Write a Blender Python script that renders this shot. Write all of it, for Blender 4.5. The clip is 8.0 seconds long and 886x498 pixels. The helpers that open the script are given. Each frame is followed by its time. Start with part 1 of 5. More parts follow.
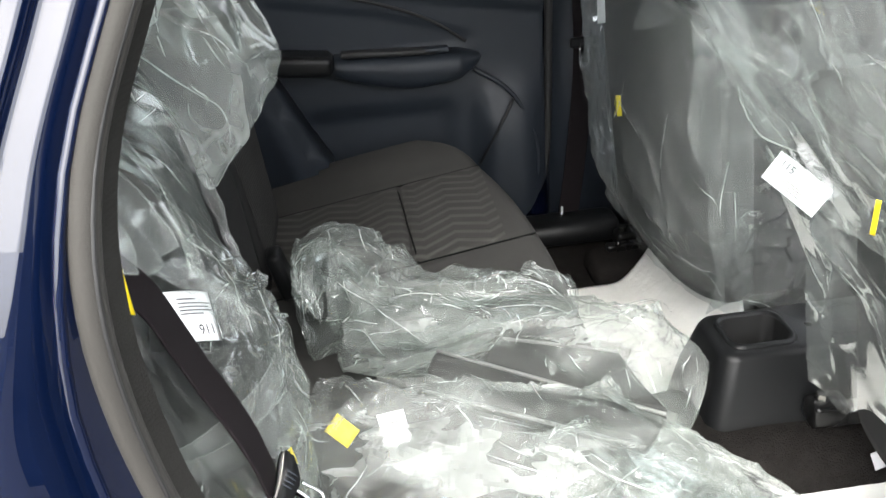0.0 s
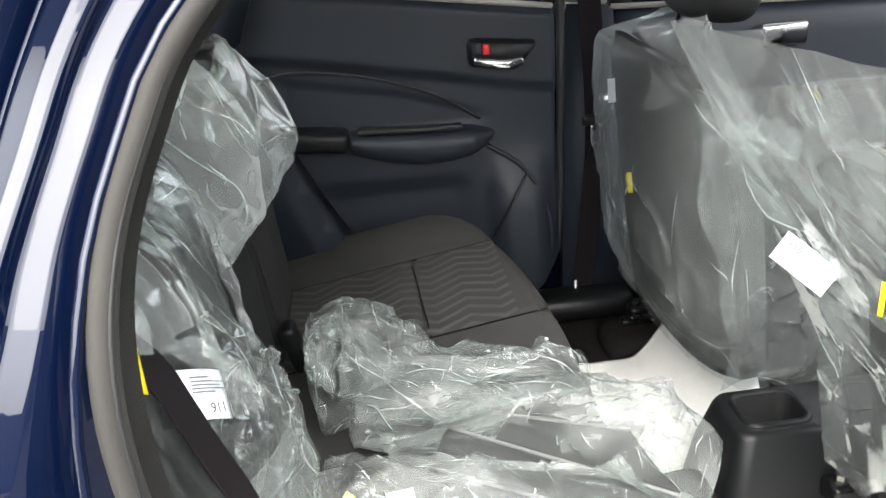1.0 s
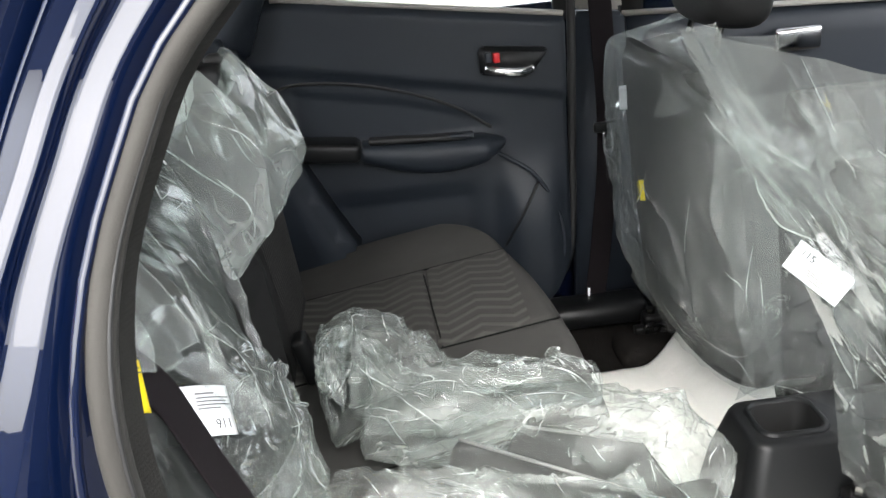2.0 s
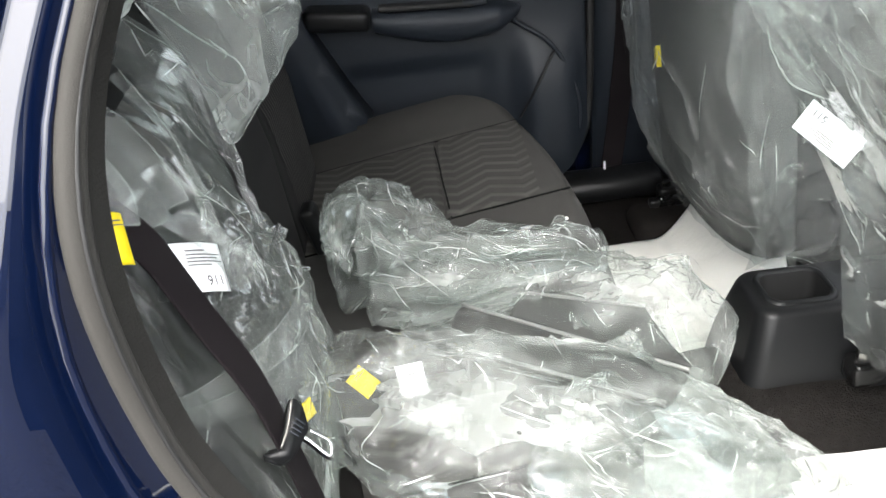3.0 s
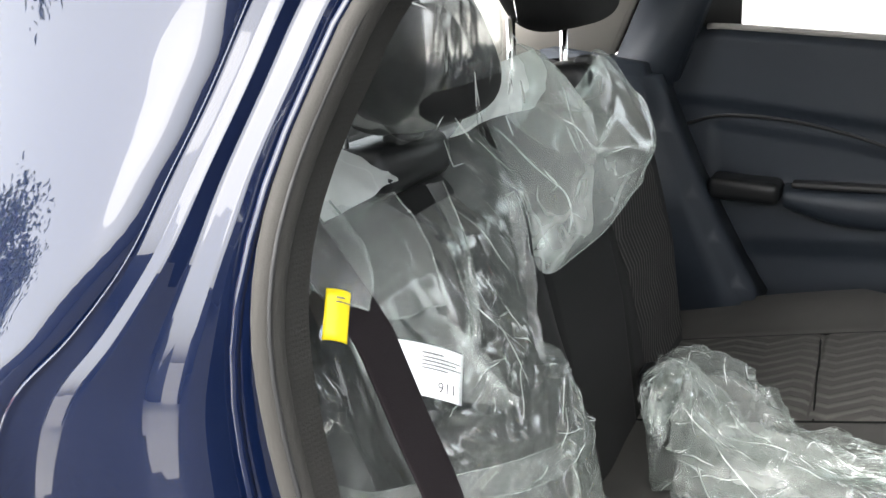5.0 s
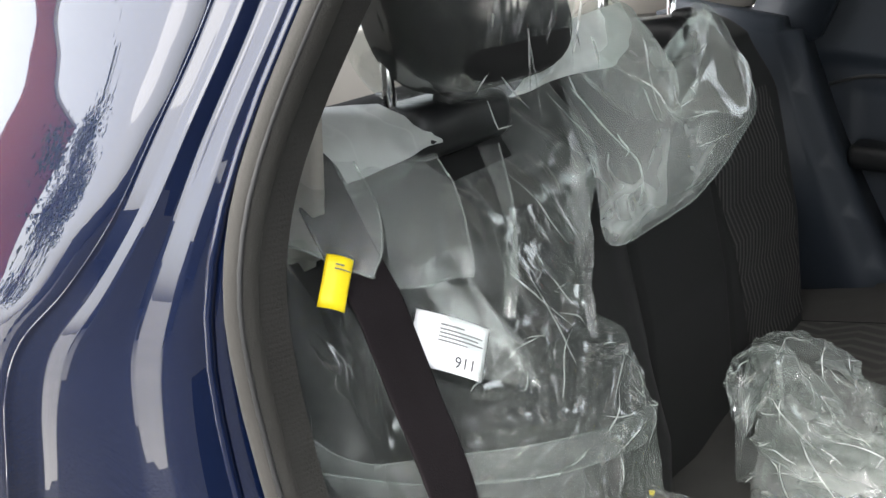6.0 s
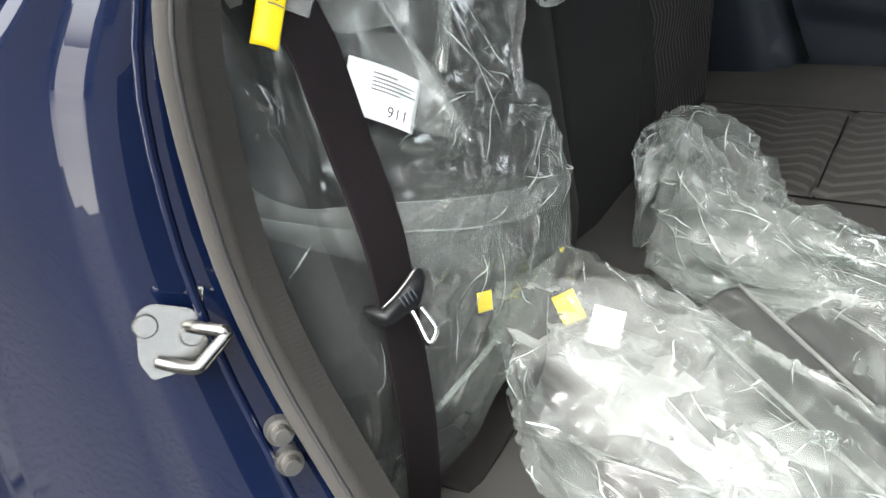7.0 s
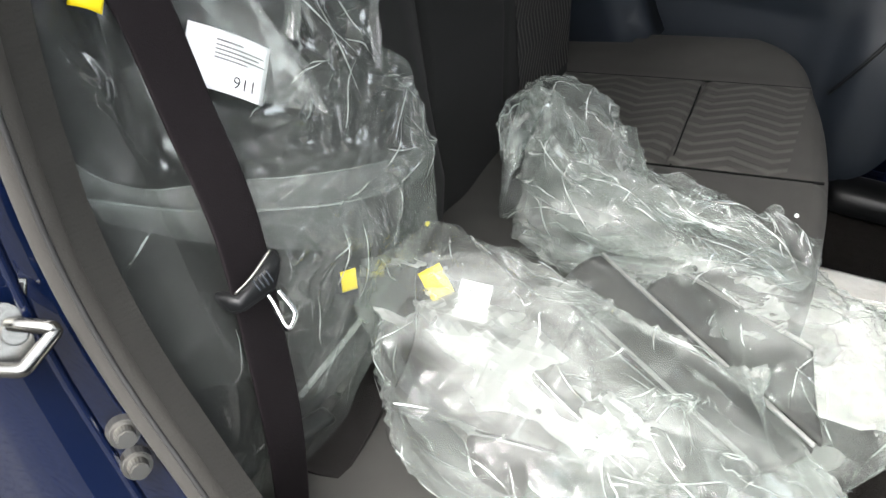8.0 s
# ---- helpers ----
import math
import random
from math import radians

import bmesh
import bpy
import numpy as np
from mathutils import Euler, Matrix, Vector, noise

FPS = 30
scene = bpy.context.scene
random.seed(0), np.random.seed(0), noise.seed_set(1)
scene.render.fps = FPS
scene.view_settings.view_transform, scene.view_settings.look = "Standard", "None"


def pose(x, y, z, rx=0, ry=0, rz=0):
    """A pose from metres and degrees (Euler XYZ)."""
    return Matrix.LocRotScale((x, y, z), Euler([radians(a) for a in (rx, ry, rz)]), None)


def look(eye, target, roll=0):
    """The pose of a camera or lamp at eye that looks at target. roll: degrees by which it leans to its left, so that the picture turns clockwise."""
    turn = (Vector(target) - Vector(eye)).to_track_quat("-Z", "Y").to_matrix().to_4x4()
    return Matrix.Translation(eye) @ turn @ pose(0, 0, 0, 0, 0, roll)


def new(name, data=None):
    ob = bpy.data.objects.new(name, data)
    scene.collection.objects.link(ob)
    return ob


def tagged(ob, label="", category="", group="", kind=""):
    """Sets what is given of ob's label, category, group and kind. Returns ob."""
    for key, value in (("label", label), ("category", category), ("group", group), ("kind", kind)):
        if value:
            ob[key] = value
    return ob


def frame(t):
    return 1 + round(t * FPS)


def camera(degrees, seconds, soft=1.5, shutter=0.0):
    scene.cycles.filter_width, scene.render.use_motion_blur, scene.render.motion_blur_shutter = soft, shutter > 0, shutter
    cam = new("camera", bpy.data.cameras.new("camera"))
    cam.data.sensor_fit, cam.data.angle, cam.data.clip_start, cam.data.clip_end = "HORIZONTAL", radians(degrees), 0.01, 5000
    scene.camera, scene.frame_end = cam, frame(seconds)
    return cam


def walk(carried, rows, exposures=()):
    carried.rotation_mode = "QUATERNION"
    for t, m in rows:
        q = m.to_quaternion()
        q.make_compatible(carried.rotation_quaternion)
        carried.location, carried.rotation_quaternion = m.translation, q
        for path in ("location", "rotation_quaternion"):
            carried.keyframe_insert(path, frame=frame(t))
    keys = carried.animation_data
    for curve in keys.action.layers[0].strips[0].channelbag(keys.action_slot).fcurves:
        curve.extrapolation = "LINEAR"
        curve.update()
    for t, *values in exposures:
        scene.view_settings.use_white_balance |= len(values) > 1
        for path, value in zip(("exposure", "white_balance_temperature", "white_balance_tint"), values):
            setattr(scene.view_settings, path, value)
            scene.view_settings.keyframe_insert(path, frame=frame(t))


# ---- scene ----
cam = camera(56.3, 8.0)
PATH = [
    (0, (0.1950, -0.9891, 1.2425), (0.3350, 0.7679, 0.2970), -4.83),
    (0.5, (0.1970, -0.9921, 1.2424), (0.3270, 0.8025, 0.3703), -5.59),
    (1, (0.2000, -0.9968, 1.2541), (0.3210, 0.8359, 0.4625), -4.86),
    (1.2, (0.1910, -0.9919, 1.2554), (0.3170, 0.8688, 0.5316), -4.66),
    (2.3, (0.2160, -0.9910, 1.2565), (0.2780, 0.8166, 0.4022), -6.24),
    (2.5, (0.2200, -0.9875, 1.2487), (0.2640, 0.7772, 0.3086), -6.50),
    (3, (0.2300, -0.9927, 1.2353), (0.2230, 0.7259, 0.2133), -7.18),
    (3.2, (0.2340, -0.9965, 1.2321), (0.2160, 0.7257, 0.2163), -6.86),
    (3.5, (0.2390, -1.0052, 1.2265), (0.1970, 0.7270, 0.2284), -5.40),
    (4, (0.2450, -1.0171, 1.2248), (0.1340, 0.7751, 0.3436), -2.75),
    (4.1, (0.2440, -1.0183, 1.2277), (0.0790, 0.7885, 0.3865), -2.64),
    (4.5, (0.2860, -0.9918, 1.2053), (-0.2890, 0.8050, 0.5428), -3.94),
    (4.7, (0.3040, -0.9719, 1.1905), (-0.4590, 0.7778, 0.5932), -4.91),
    (5.8, (0.3870, -0.8753, 1.1844), (-0.8280, 0.6005, 0.5934), -6.14),
    (6, (0.3840, -0.8701, 1.1807), (-0.8670, 0.5588, 0.5538), -6.13),
    (6.2, (0.3830, -0.8714, 1.1856), (-0.8600, 0.5076, 0.4414), -5.63),
    (6.5, (0.3680, -0.8933, 1.1672), (-0.7660, 0.5008, 0.2897), -4.28),
    (7, (0.3690, -0.8891, 1.1635), (-0.5730, 0.4822, 0.0531), -1.33),
    (7.3, (0.3710, -0.8771, 1.1642), (-0.4580, 0.5281, 0.0079), 0.77),
    (7.5, (0.3740, -0.8661, 1.1649), (-0.4080, 0.5250, -0.0404), 1.54),
    (8, (0.3660, -0.8665, 1.1539), (-0.2930, 0.6203, -0.0095), 3.02),
]
walk(cam, [(t, look(eye, target, roll)) for t, eye, target, roll in PATH], exposures=((0.0, 2.82), (1.0, 2.95), (3.0, 2.83), (4.0, 2.85), (4.5, 3.1), (5.8, 2.9), (6.5, 2.48), (7.0, 2.92), (8.0, 2.92)))

# ---- light ----
world = bpy.data.worlds.new("world")
scene.world = world
world.use_nodes = True
wn = world.node_tree.nodes
wl = world.node_tree.links
sky = wn.new("ShaderNodeTexSky")
sky.sky_type = "NISHITA"
sky.sun_disc = False
sky.sun_elevation = radians(55)
sky.sun_rotation = radians(190)
sky.dust_density = 4.0
sky.air_density = 1.0
wn["Background"].inputs["Strength"].default_value = 0.15
veil = wn.new("ShaderNodeHueSaturation")
veil.inputs["Saturation"].default_value = 0.22
wl.new(sky.outputs["Color"], veil.inputs["Color"])
wl.new(veil.outputs["Color"], wn["Background"].inputs["Color"])
sun = new("sun", bpy.data.lights.new("sun", "SUN"))
sun.data.energy = 0.75
sun.data.angle = radians(75)
sun.data.color = (1.0, 0.96, 0.9)
sun.matrix_world = look((-0.1, -0.56, 0.82), (0, 0, 0))


# ---- materials ----
def material(name, base, rough=0.5, metal=0.0, coat=0.0, spec=0.5, var=0.15, scale=8.0, bump=0.0, bscale=400.0, bdist=0.0005, sheen=0.0):
    """A principled surface with broad variation of colour and roughness and a fine relief."""
    m = bpy.data.materials.new(name)
    m.use_nodes = True
    nt = m.node_tree
    b = nt.nodes["Principled BSDF"]
    co = nt.nodes.new("ShaderNodeTexCoord")
    n1 = nt.nodes.new("ShaderNodeTexNoise")
    n1.inputs["Scale"].default_value = scale
    n1.inputs["Detail"].default_value = 5
    nt.links.new(co.outputs["Object"], n1.inputs["Vector"])
    ramp = nt.nodes.new("ShaderNodeMapRange")
    ramp.inputs["To Min"].default_value = 1 - var
    ramp.inputs["To Max"].default_value = 1 + var
    nt.links.new(n1.outputs["Fac"], ramp.inputs["Value"])
    mul = nt.nodes.new("ShaderNodeVectorMath")
    mul.operation = "SCALE"
    mul.inputs[0].default_value = base
    nt.links.new(ramp.outputs["Result"], mul.inputs["Scale"])
    nt.links.new(mul.outputs["Vector"], b.inputs["Base Color"])
    r2 = nt.nodes.new("ShaderNodeMapRange")
    r2.inputs["To Min"].default_value = max(rough - 0.08 * min(1, var * 6), 0.02)
    r2.inputs["To Max"].default_value = min(rough + 0.08 * min(1, var * 6), 1)
    nt.links.new(n1.outputs["Fac"], r2.inputs["Value"])
    nt.links.new(r2.outputs["Result"], b.inputs["Roughness"])
    b.inputs["Metallic"].default_value = metal
    b.inputs["Coat Weight"].default_value = coat
    b.inputs["Coat Roughness"].default_value = 0.02
    b.inputs["Coat IOR"].default_value = 1.6
    b.inputs["Specular IOR Level"].default_value = spec
    b.inputs["Sheen Weight"].default_value = sheen
    if bump:
        n2 = nt.nodes.new("ShaderNodeTexNoise")
        n2.inputs["Scale"].default_value = bscale
        n2.inputs["Detail"].default_value = 3
        nt.links.new(co.outputs["Object"], n2.inputs["Vector"])
        bp = nt.nodes.new("ShaderNodeBump")
        bp.inputs["Strength"].default_value = bump
        bp.inputs["Distance"].default_value = bdist
        nt.links.new(n2.outputs["Fac"], bp.inputs["Height"])
        nt.links.new(bp.outputs["Normal"], b.inputs["Normal"])
    return m


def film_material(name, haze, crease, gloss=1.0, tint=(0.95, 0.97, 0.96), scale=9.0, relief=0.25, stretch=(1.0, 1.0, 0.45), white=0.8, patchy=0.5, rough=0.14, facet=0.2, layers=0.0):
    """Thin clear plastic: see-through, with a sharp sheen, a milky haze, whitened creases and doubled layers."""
    m = bpy.data.materials.new(name)
    m.use_nodes = True
    nt = m.node_tree
    for n in list(nt.nodes):
        nt.nodes.remove(n)

    def add(kind, **ins):
        n = nt.nodes.new(kind)
        for k, v in ins.items():
            n.inputs[k.replace("_", " ")].default_value = v
        return n

    def spread(socket, a, b, c, d):
        n = add("ShaderNodeMapRange")
        for k, v in (("From Min", a), ("From Max", b), ("To Min", c), ("To Max", d)):
            n.inputs[k].default_value = v
        nt.links.new(socket, n.inputs["Value"])
        return n.outputs["Result"]

    def calc(op, a, b):
        n = add("ShaderNodeMath")
        n.operation = op
        n.use_clamp = op == "ADD"
        for k, v in enumerate((a, b)):
            if isinstance(v, float):
                n.inputs[k].default_value = v
            else:
                nt.links.new(v, n.inputs[k])
        return n.outputs[0]

    out = add("ShaderNodeOutputMaterial")
    co = add("ShaderNodeTexCoord")
    mp = add("ShaderNodeMapping", Scale=stretch)
    nt.links.new(co.outputs["Object"], mp.inputs["Vector"])
    big = add("ShaderNodeTexNoise", Scale=scale * 0.8, Detail=1.2, Distortion=0.15)
    nt.links.new(mp.outputs["Vector"], big.inputs["Vector"])
    fine = add("ShaderNodeTexNoise", Scale=scale * 2.3, Detail=2.0, Distortion=0.2)
    nt.links.new(mp.outputs["Vector"], fine.inputs["Vector"])
    soft = add("ShaderNodeTexNoise", Scale=scale * 0.7, Detail=4.0)
    nt.links.new(mp.outputs["Vector"], soft.inputs["Vector"])
    mask = add("ShaderNodeTexNoise", Scale=scale * 0.4, Detail=2.0)
    nt.links.new(co.outputs["Object"], mask.inputs["Vector"])
    here = spread(mask.outputs["Fac"], 0.45, 0.6, 0.0, 1.0)
    r1 = calc("ABSOLUTE", calc("SUBTRACT", big.outputs["Fac"], 0.5), 0.0)
    r2 = calc("ABSOLUTE", calc("SUBTRACT", fine.outputs["Fac"], 0.5), 0.0)
    hgt = calc("ADD", calc("MULTIPLY", r1, 1.6), calc("MULTIPLY", calc("MULTIPLY", r2, here), 0.7))
    hgt = calc("ADD", hgt, calc("MULTIPLY", soft.outputs["Fac"], 0.25))
    flat = add("ShaderNodeTexVoronoi", Scale=scale * 1.3, Randomness=1.0)
    nt.links.new(mp.outputs["Vector"], flat.inputs["Vector"])
    tilt = add("ShaderNodeVectorMath")
    tilt.operation = "SUBTRACT"
    nt.links.new(flat.outputs["Color"], tilt.inputs[0])
    tilt.inputs[1].default_value = (0.5, 0.5, 0.5)
    arm = add("ShaderNodeVectorMath")
    arm.operation = "SUBTRACT"
    nt.links.new(mp.outputs["Vector"], arm.inputs[0])
    nt.links.new(flat.outputs["Position"], arm.inputs[1])
    dot = add("ShaderNodeVectorMath")
    dot.operation = "DOT_PRODUCT"
    nt.links.new(tilt.outputs["Vector"], dot.inputs[0])
    nt.links.new(arm.outputs["Vector"], dot.inputs[1])
    plus = add("ShaderNodeMath")
    nt.links.new(hgt, plus.inputs[0])
    nt.links.new(calc("MULTIPLY", dot.outputs["Value"], facet * scale * 1.3), plus.inputs[1])
    hgt = plus.outputs[0]
    bp = add("ShaderNodeBump", Strength=relief, Distance=0.02)
    nt.links.new(hgt, bp.inputs["Height"])
    trans = add("ShaderNodeBsdfTransparent", Color=(*tint, 1))
    glos = add("ShaderNodeBsdfGlossy", Color=(1, 1, 1, 1), Roughness=rough)
    nt.links.new(bp.outputs["Normal"], glos.inputs["Normal"])
    fr = add("ShaderNodeFresnel", IOR=1.5)
    nt.links.new(bp.outputs["Normal"], fr.inputs["Normal"])
    k = calc("MULTIPLY", fr.outputs["Fac"], 1.5 * gloss)
    m1 = add("ShaderNodeMixShader")
    nt.links.new(k, m1.inputs["Fac"])
    nt.links.new(trans.outputs[0], m1.inputs[1])
    nt.links.new(glos.outputs[0], m1.inputs[2])
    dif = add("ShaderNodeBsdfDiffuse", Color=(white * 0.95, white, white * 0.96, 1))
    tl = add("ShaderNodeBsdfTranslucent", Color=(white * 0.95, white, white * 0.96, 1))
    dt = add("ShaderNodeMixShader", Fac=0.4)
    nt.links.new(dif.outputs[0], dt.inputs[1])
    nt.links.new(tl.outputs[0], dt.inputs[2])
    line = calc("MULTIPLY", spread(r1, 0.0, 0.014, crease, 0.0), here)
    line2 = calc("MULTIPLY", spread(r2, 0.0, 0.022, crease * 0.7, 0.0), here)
    hz = spread(soft.outputs["Fac"], 0.42, 0.6, haze * (1 - patchy), haze * (1 + patchy))
    if layers:
        lay = add("ShaderNodeTexVoronoi", Scale=scale * 1.1, Randomness=1.0)
        warp = add("ShaderNodeVectorMath")
        bend = add("ShaderNodeVectorMath")
        bend.operation = "SCALE"
        bend.inputs["Scale"].default_value = 0.02
        nt.links.new(fine.outputs["Color"], bend.inputs[0])
        nt.links.new(mp.outputs["Vector"], warp.inputs[0])
        nt.links.new(bend.outputs["Vector"], warp.inputs[1])
        nt.links.new(warp.outputs["Vector"], lay.inputs["Vector"])
        tone = add("ShaderNodeSeparateColor")
        nt.links.new(lay.outputs["Color"], tone.inputs[0])
        hz = calc("MULTIPLY", hz, spread(tone.outputs[0], 0.2, 0.8, 1 - layers, 1 + layers))
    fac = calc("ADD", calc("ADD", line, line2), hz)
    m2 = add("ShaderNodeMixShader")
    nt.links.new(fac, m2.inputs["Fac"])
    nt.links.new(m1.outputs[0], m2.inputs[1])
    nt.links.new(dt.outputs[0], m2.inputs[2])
    nt.links.new(m2.outputs[0], out.inputs["Surface"])
    return m


PAINT = material("blue_paint", (0.0006, 0.003, 0.0145), rough=0.5, metal=0.0, coat=1.0, spec=0.05, var=0.1, scale=3)
SEAL = material("flocked_seal", (0.036, 0.0345, 0.0315), rough=0.7, spec=0.08, var=0.15, scale=20, bump=0.4, bscale=900, sheen=0.02)
LIP = material("flocked_lip", (0.0165, 0.0162, 0.015), rough=0.9, spec=0.08, var=0.2, scale=30, bump=0.6, bscale=900)
STITCH = material("stitching", (0.008, 0.008, 0.008), rough=1.0, spec=0.05, var=0.1)
BARK = material("bark", (0.09, 0.065, 0.045), rough=0.95, var=0.4, scale=6, bump=0.8, bscale=30, bdist=0.02)
LEAF = material("leaves", (0.035, 0.06, 0.02), rough=0.6, var=0.4, scale=3)
GREYWALL = material("grey_render", (0.13, 0.13, 0.13), rough=0.9, var=0.25, scale=1.5, bump=0.4, bscale=30, bdist=0.004)
REDWALL = material("red_painted_wall", (0.3, 0.05, 0.045), rough=0.8, var=0.15, scale=1)
DARK_PATCH = material("dark_ground_patch", (0.045, 0.044, 0.043), rough=0.95, var=0.35, scale=2, bump=0.8, bscale=60, bdist=0.01)
RUBBER = material("black_rubber", (0.012, 0.012, 0.012), rough=0.6, var=0.2)
TRIM = material("black_door_plastic", (0.016, 0.0205, 0.0275), rough=0.5, spec=0.35, var=0.15, bump=0.5, bscale=700)
TRIM2 = material("black_smooth_plastic", (0.0065, 0.007, 0.0075), rough=0.42, spec=0.3, var=0.15, bump=0.2, bscale=900)
GREY = material("grey_beige_trim", (0.32, 0.30, 0.27), rough=0.7, var=0.06, bump=0.3, bscale=500)
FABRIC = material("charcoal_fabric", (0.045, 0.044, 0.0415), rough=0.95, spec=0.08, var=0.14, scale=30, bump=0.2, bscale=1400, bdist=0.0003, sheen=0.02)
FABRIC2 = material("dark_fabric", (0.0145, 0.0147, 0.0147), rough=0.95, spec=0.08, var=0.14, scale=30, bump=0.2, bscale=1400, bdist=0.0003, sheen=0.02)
CARPET = material("black_carpet", (0.015, 0.0135, 0.0125), rough=1.0, spec=0.08, var=0.5, scale=60, bump=1.0, bscale=350, bdist=0.004)
WEB = material("belt_webbing", (0.0105, 0.0085, 0.0095), rough=0.75, spec=0.08, var=0.1, bump=0.6, bscale=900)
PLATED = material("dull_plating", (0.2, 0.195, 0.18), rough=0.4, metal=1.0, var=0.2, scale=40)
STRAP = material("woven_strap", (0.0115, 0.0105, 0.0102), rough=0.8, spec=0.1, var=0.15, scale=60, bump=0.8, bscale=700)
ZINC = material("zinc_metal", (0.16, 0.16, 0.15), rough=0.24, metal=1.0, var=0.12, scale=30)
CHROME = material("chrome", (0.8, 0.8, 0.8), rough=0.12, metal=1.0, var=0.03)
PAPER = material("white_floor_paper", (0.78, 0.78, 0.74), rough=0.8, var=0.06, scale=7, bump=0.6, bscale=25, bdist=0.006)
LABEL = material("white_label", (0.82, 0.83, 0.84), rough=0.5, var=0.02)
INK = material("black_ink", (0.03, 0.03, 0.035), rough=0.6, var=0.02)
YELLOW = material("yellow_tag", (0.85, 0.66, 0.005), rough=0.5, var=0.06)
RED = material("red_plastic", (0.55, 0.01, 0.015), rough=0.4, var=0.03)
CONCRETE = material("pale_concrete", (0.4, 0.385, 0.35), rough=0.9, var=0.25, scale=0.8, bump=0.4, bscale=20, bdist=0.01)
STEEL = material("black_steel", (0.01, 0.01, 0.01), rough=0.28, metal=0.3, var=0.2)
VINYL = material("black_vinyl", (0.013, 0.013, 0.013), rough=0.55, var=0.1, bump=0.4, bscale=800)


def corrugate(m, pitch, depth):
    """Fine ribs across a strip that runs up and down."""
    nt = m.node_tree
    b = nt.nodes["Principled BSDF"]
    co = nt.nodes.new("ShaderNodeTexCoord")
    wv = nt.nodes.new("ShaderNodeTexWave")
    wv.bands_direction = "Z"
    wv.inputs["Scale"].default_value = 0.314 / pitch
    wv.inputs["Distortion"].default_value = 1.5
    nt.links.new(co.outputs["Object"], wv.inputs["Vector"])
    bp = nt.nodes.new("ShaderNodeBump")
    bp.inputs["Strength"].default_value = 0.7
    bp.inputs["Distance"].default_value = depth
    nt.links.new(wv.outputs["Fac"], bp.inputs["Height"])
    if b.inputs["Normal"].links:
        nt.links.new(b.inputs["Normal"].links[0].from_socket, bp.inputs["Normal"])
    nt.links.new(bp.outputs["Normal"], b.inputs["Normal"])


corrugate(LIP, 0.003, 0.00012)
corrugate(SEAL, 0.003, 0.00006)


def patterned(name, base, light, rows, zig):
    """Woven fabric with raised pale ribs; zig bends the ribs into chevrons."""
    m = material(name, base, rough=0.95, spec=0.08, var=0.12, scale=30, sheen=0.02)
    nt = m.node_tree
    b = nt.nodes["Principled BSDF"]
    src = b.inputs["Base Color"].links[0].from_socket
    co = nt.nodes.new("ShaderNodeTexCoord")
    sp = nt.nodes.new("ShaderNodeSeparateXYZ")
    nt.links.new(co.outputs["Object"], sp.inputs[0])

    def calc(op, a, b2):
        n = nt.nodes.new("ShaderNodeMath")
        n.operation = op
        for k, v in enumerate((a, b2)):
            if isinstance(v, (int, float)):
                n.inputs[k].default_value = v
            else:
                nt.links.new(v, n.inputs[k])
        return n.outputs[0]
    if zig:
        tri = calc("PINGPONG", sp.outputs["X"], 0.052)
        ph = calc("ADD", sp.outputs["Y"], calc("MULTIPLY", tri, zig))
    else:
        tri = calc("PINGPONG", sp.outputs["Z"], 0.05)
        ph = calc("ADD", sp.outputs["Y"], calc("MULTIPLY", tri, 0.45))
    wave = calc("SINE", calc("MULTIPLY", ph, 2 * math.pi * rows), 0.0)
    nz = nt.nodes.new("ShaderNodeTexNoise")
    nz.inputs["Scale"].default_value = 9.0
    nt.links.new(co.outputs["Object"], nz.inputs["Vector"])
    band = nt.nodes.new("ShaderNodeMapRange")
    band.inputs["From Min"].default_value = -0.2
    band.inputs["From Max"].default_value = 0.9
    nt.links.new(wave, band.inputs["Value"])
    fade = calc("MULTIPLY", band.outputs["Result"], calc("MULTIPLY", nz.outputs["Fac"], 1.5))
    mx = nt.nodes.new("ShaderNodeMix")
    mx.data_type = "RGBA"
    nt.links.new(fade, mx.inputs[0])
    nt.links.new(src, mx.inputs[6])
    mx.inputs[7].default_value = (*light, 1)
    nt.links.new(mx.outputs[2], b.inputs["Base Color"])
    bp = nt.nodes.new("ShaderNodeBump")
    bp.inputs["Strength"].default_value = 0.5
    bp.inputs["Distance"].default_value = 0.002
    nt.links.new(band.outputs["Result"], bp.inputs["Height"])
    nt.links.new(bp.outputs["Normal"], b.inputs["Normal"])
    return m


CHEVRON = patterned("chevron_fabric", (0.044, 0.043, 0.04), (0.074, 0.0715, 0.067), 38, 0.5)
RIBBED = patterned("ribbed_insert", (0.014, 0.014, 0.014), (0.055, 0.053, 0.05), 80, 0)
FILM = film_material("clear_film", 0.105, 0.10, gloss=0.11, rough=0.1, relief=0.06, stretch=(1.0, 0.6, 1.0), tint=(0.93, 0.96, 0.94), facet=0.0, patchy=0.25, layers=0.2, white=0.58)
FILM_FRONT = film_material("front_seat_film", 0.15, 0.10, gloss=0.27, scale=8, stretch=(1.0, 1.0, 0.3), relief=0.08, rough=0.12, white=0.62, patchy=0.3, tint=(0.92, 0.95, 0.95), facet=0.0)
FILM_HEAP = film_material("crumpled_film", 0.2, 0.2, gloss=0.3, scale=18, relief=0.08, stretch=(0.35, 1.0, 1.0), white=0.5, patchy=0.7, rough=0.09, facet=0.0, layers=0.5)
# white haze stands for whitened creases and for glints painted along them
FILM_CREASE = film_material("glinting_crease", 0.32, 0.1, gloss=1.0, scale=40, relief=0.2, white=0.9, patchy=0.6)
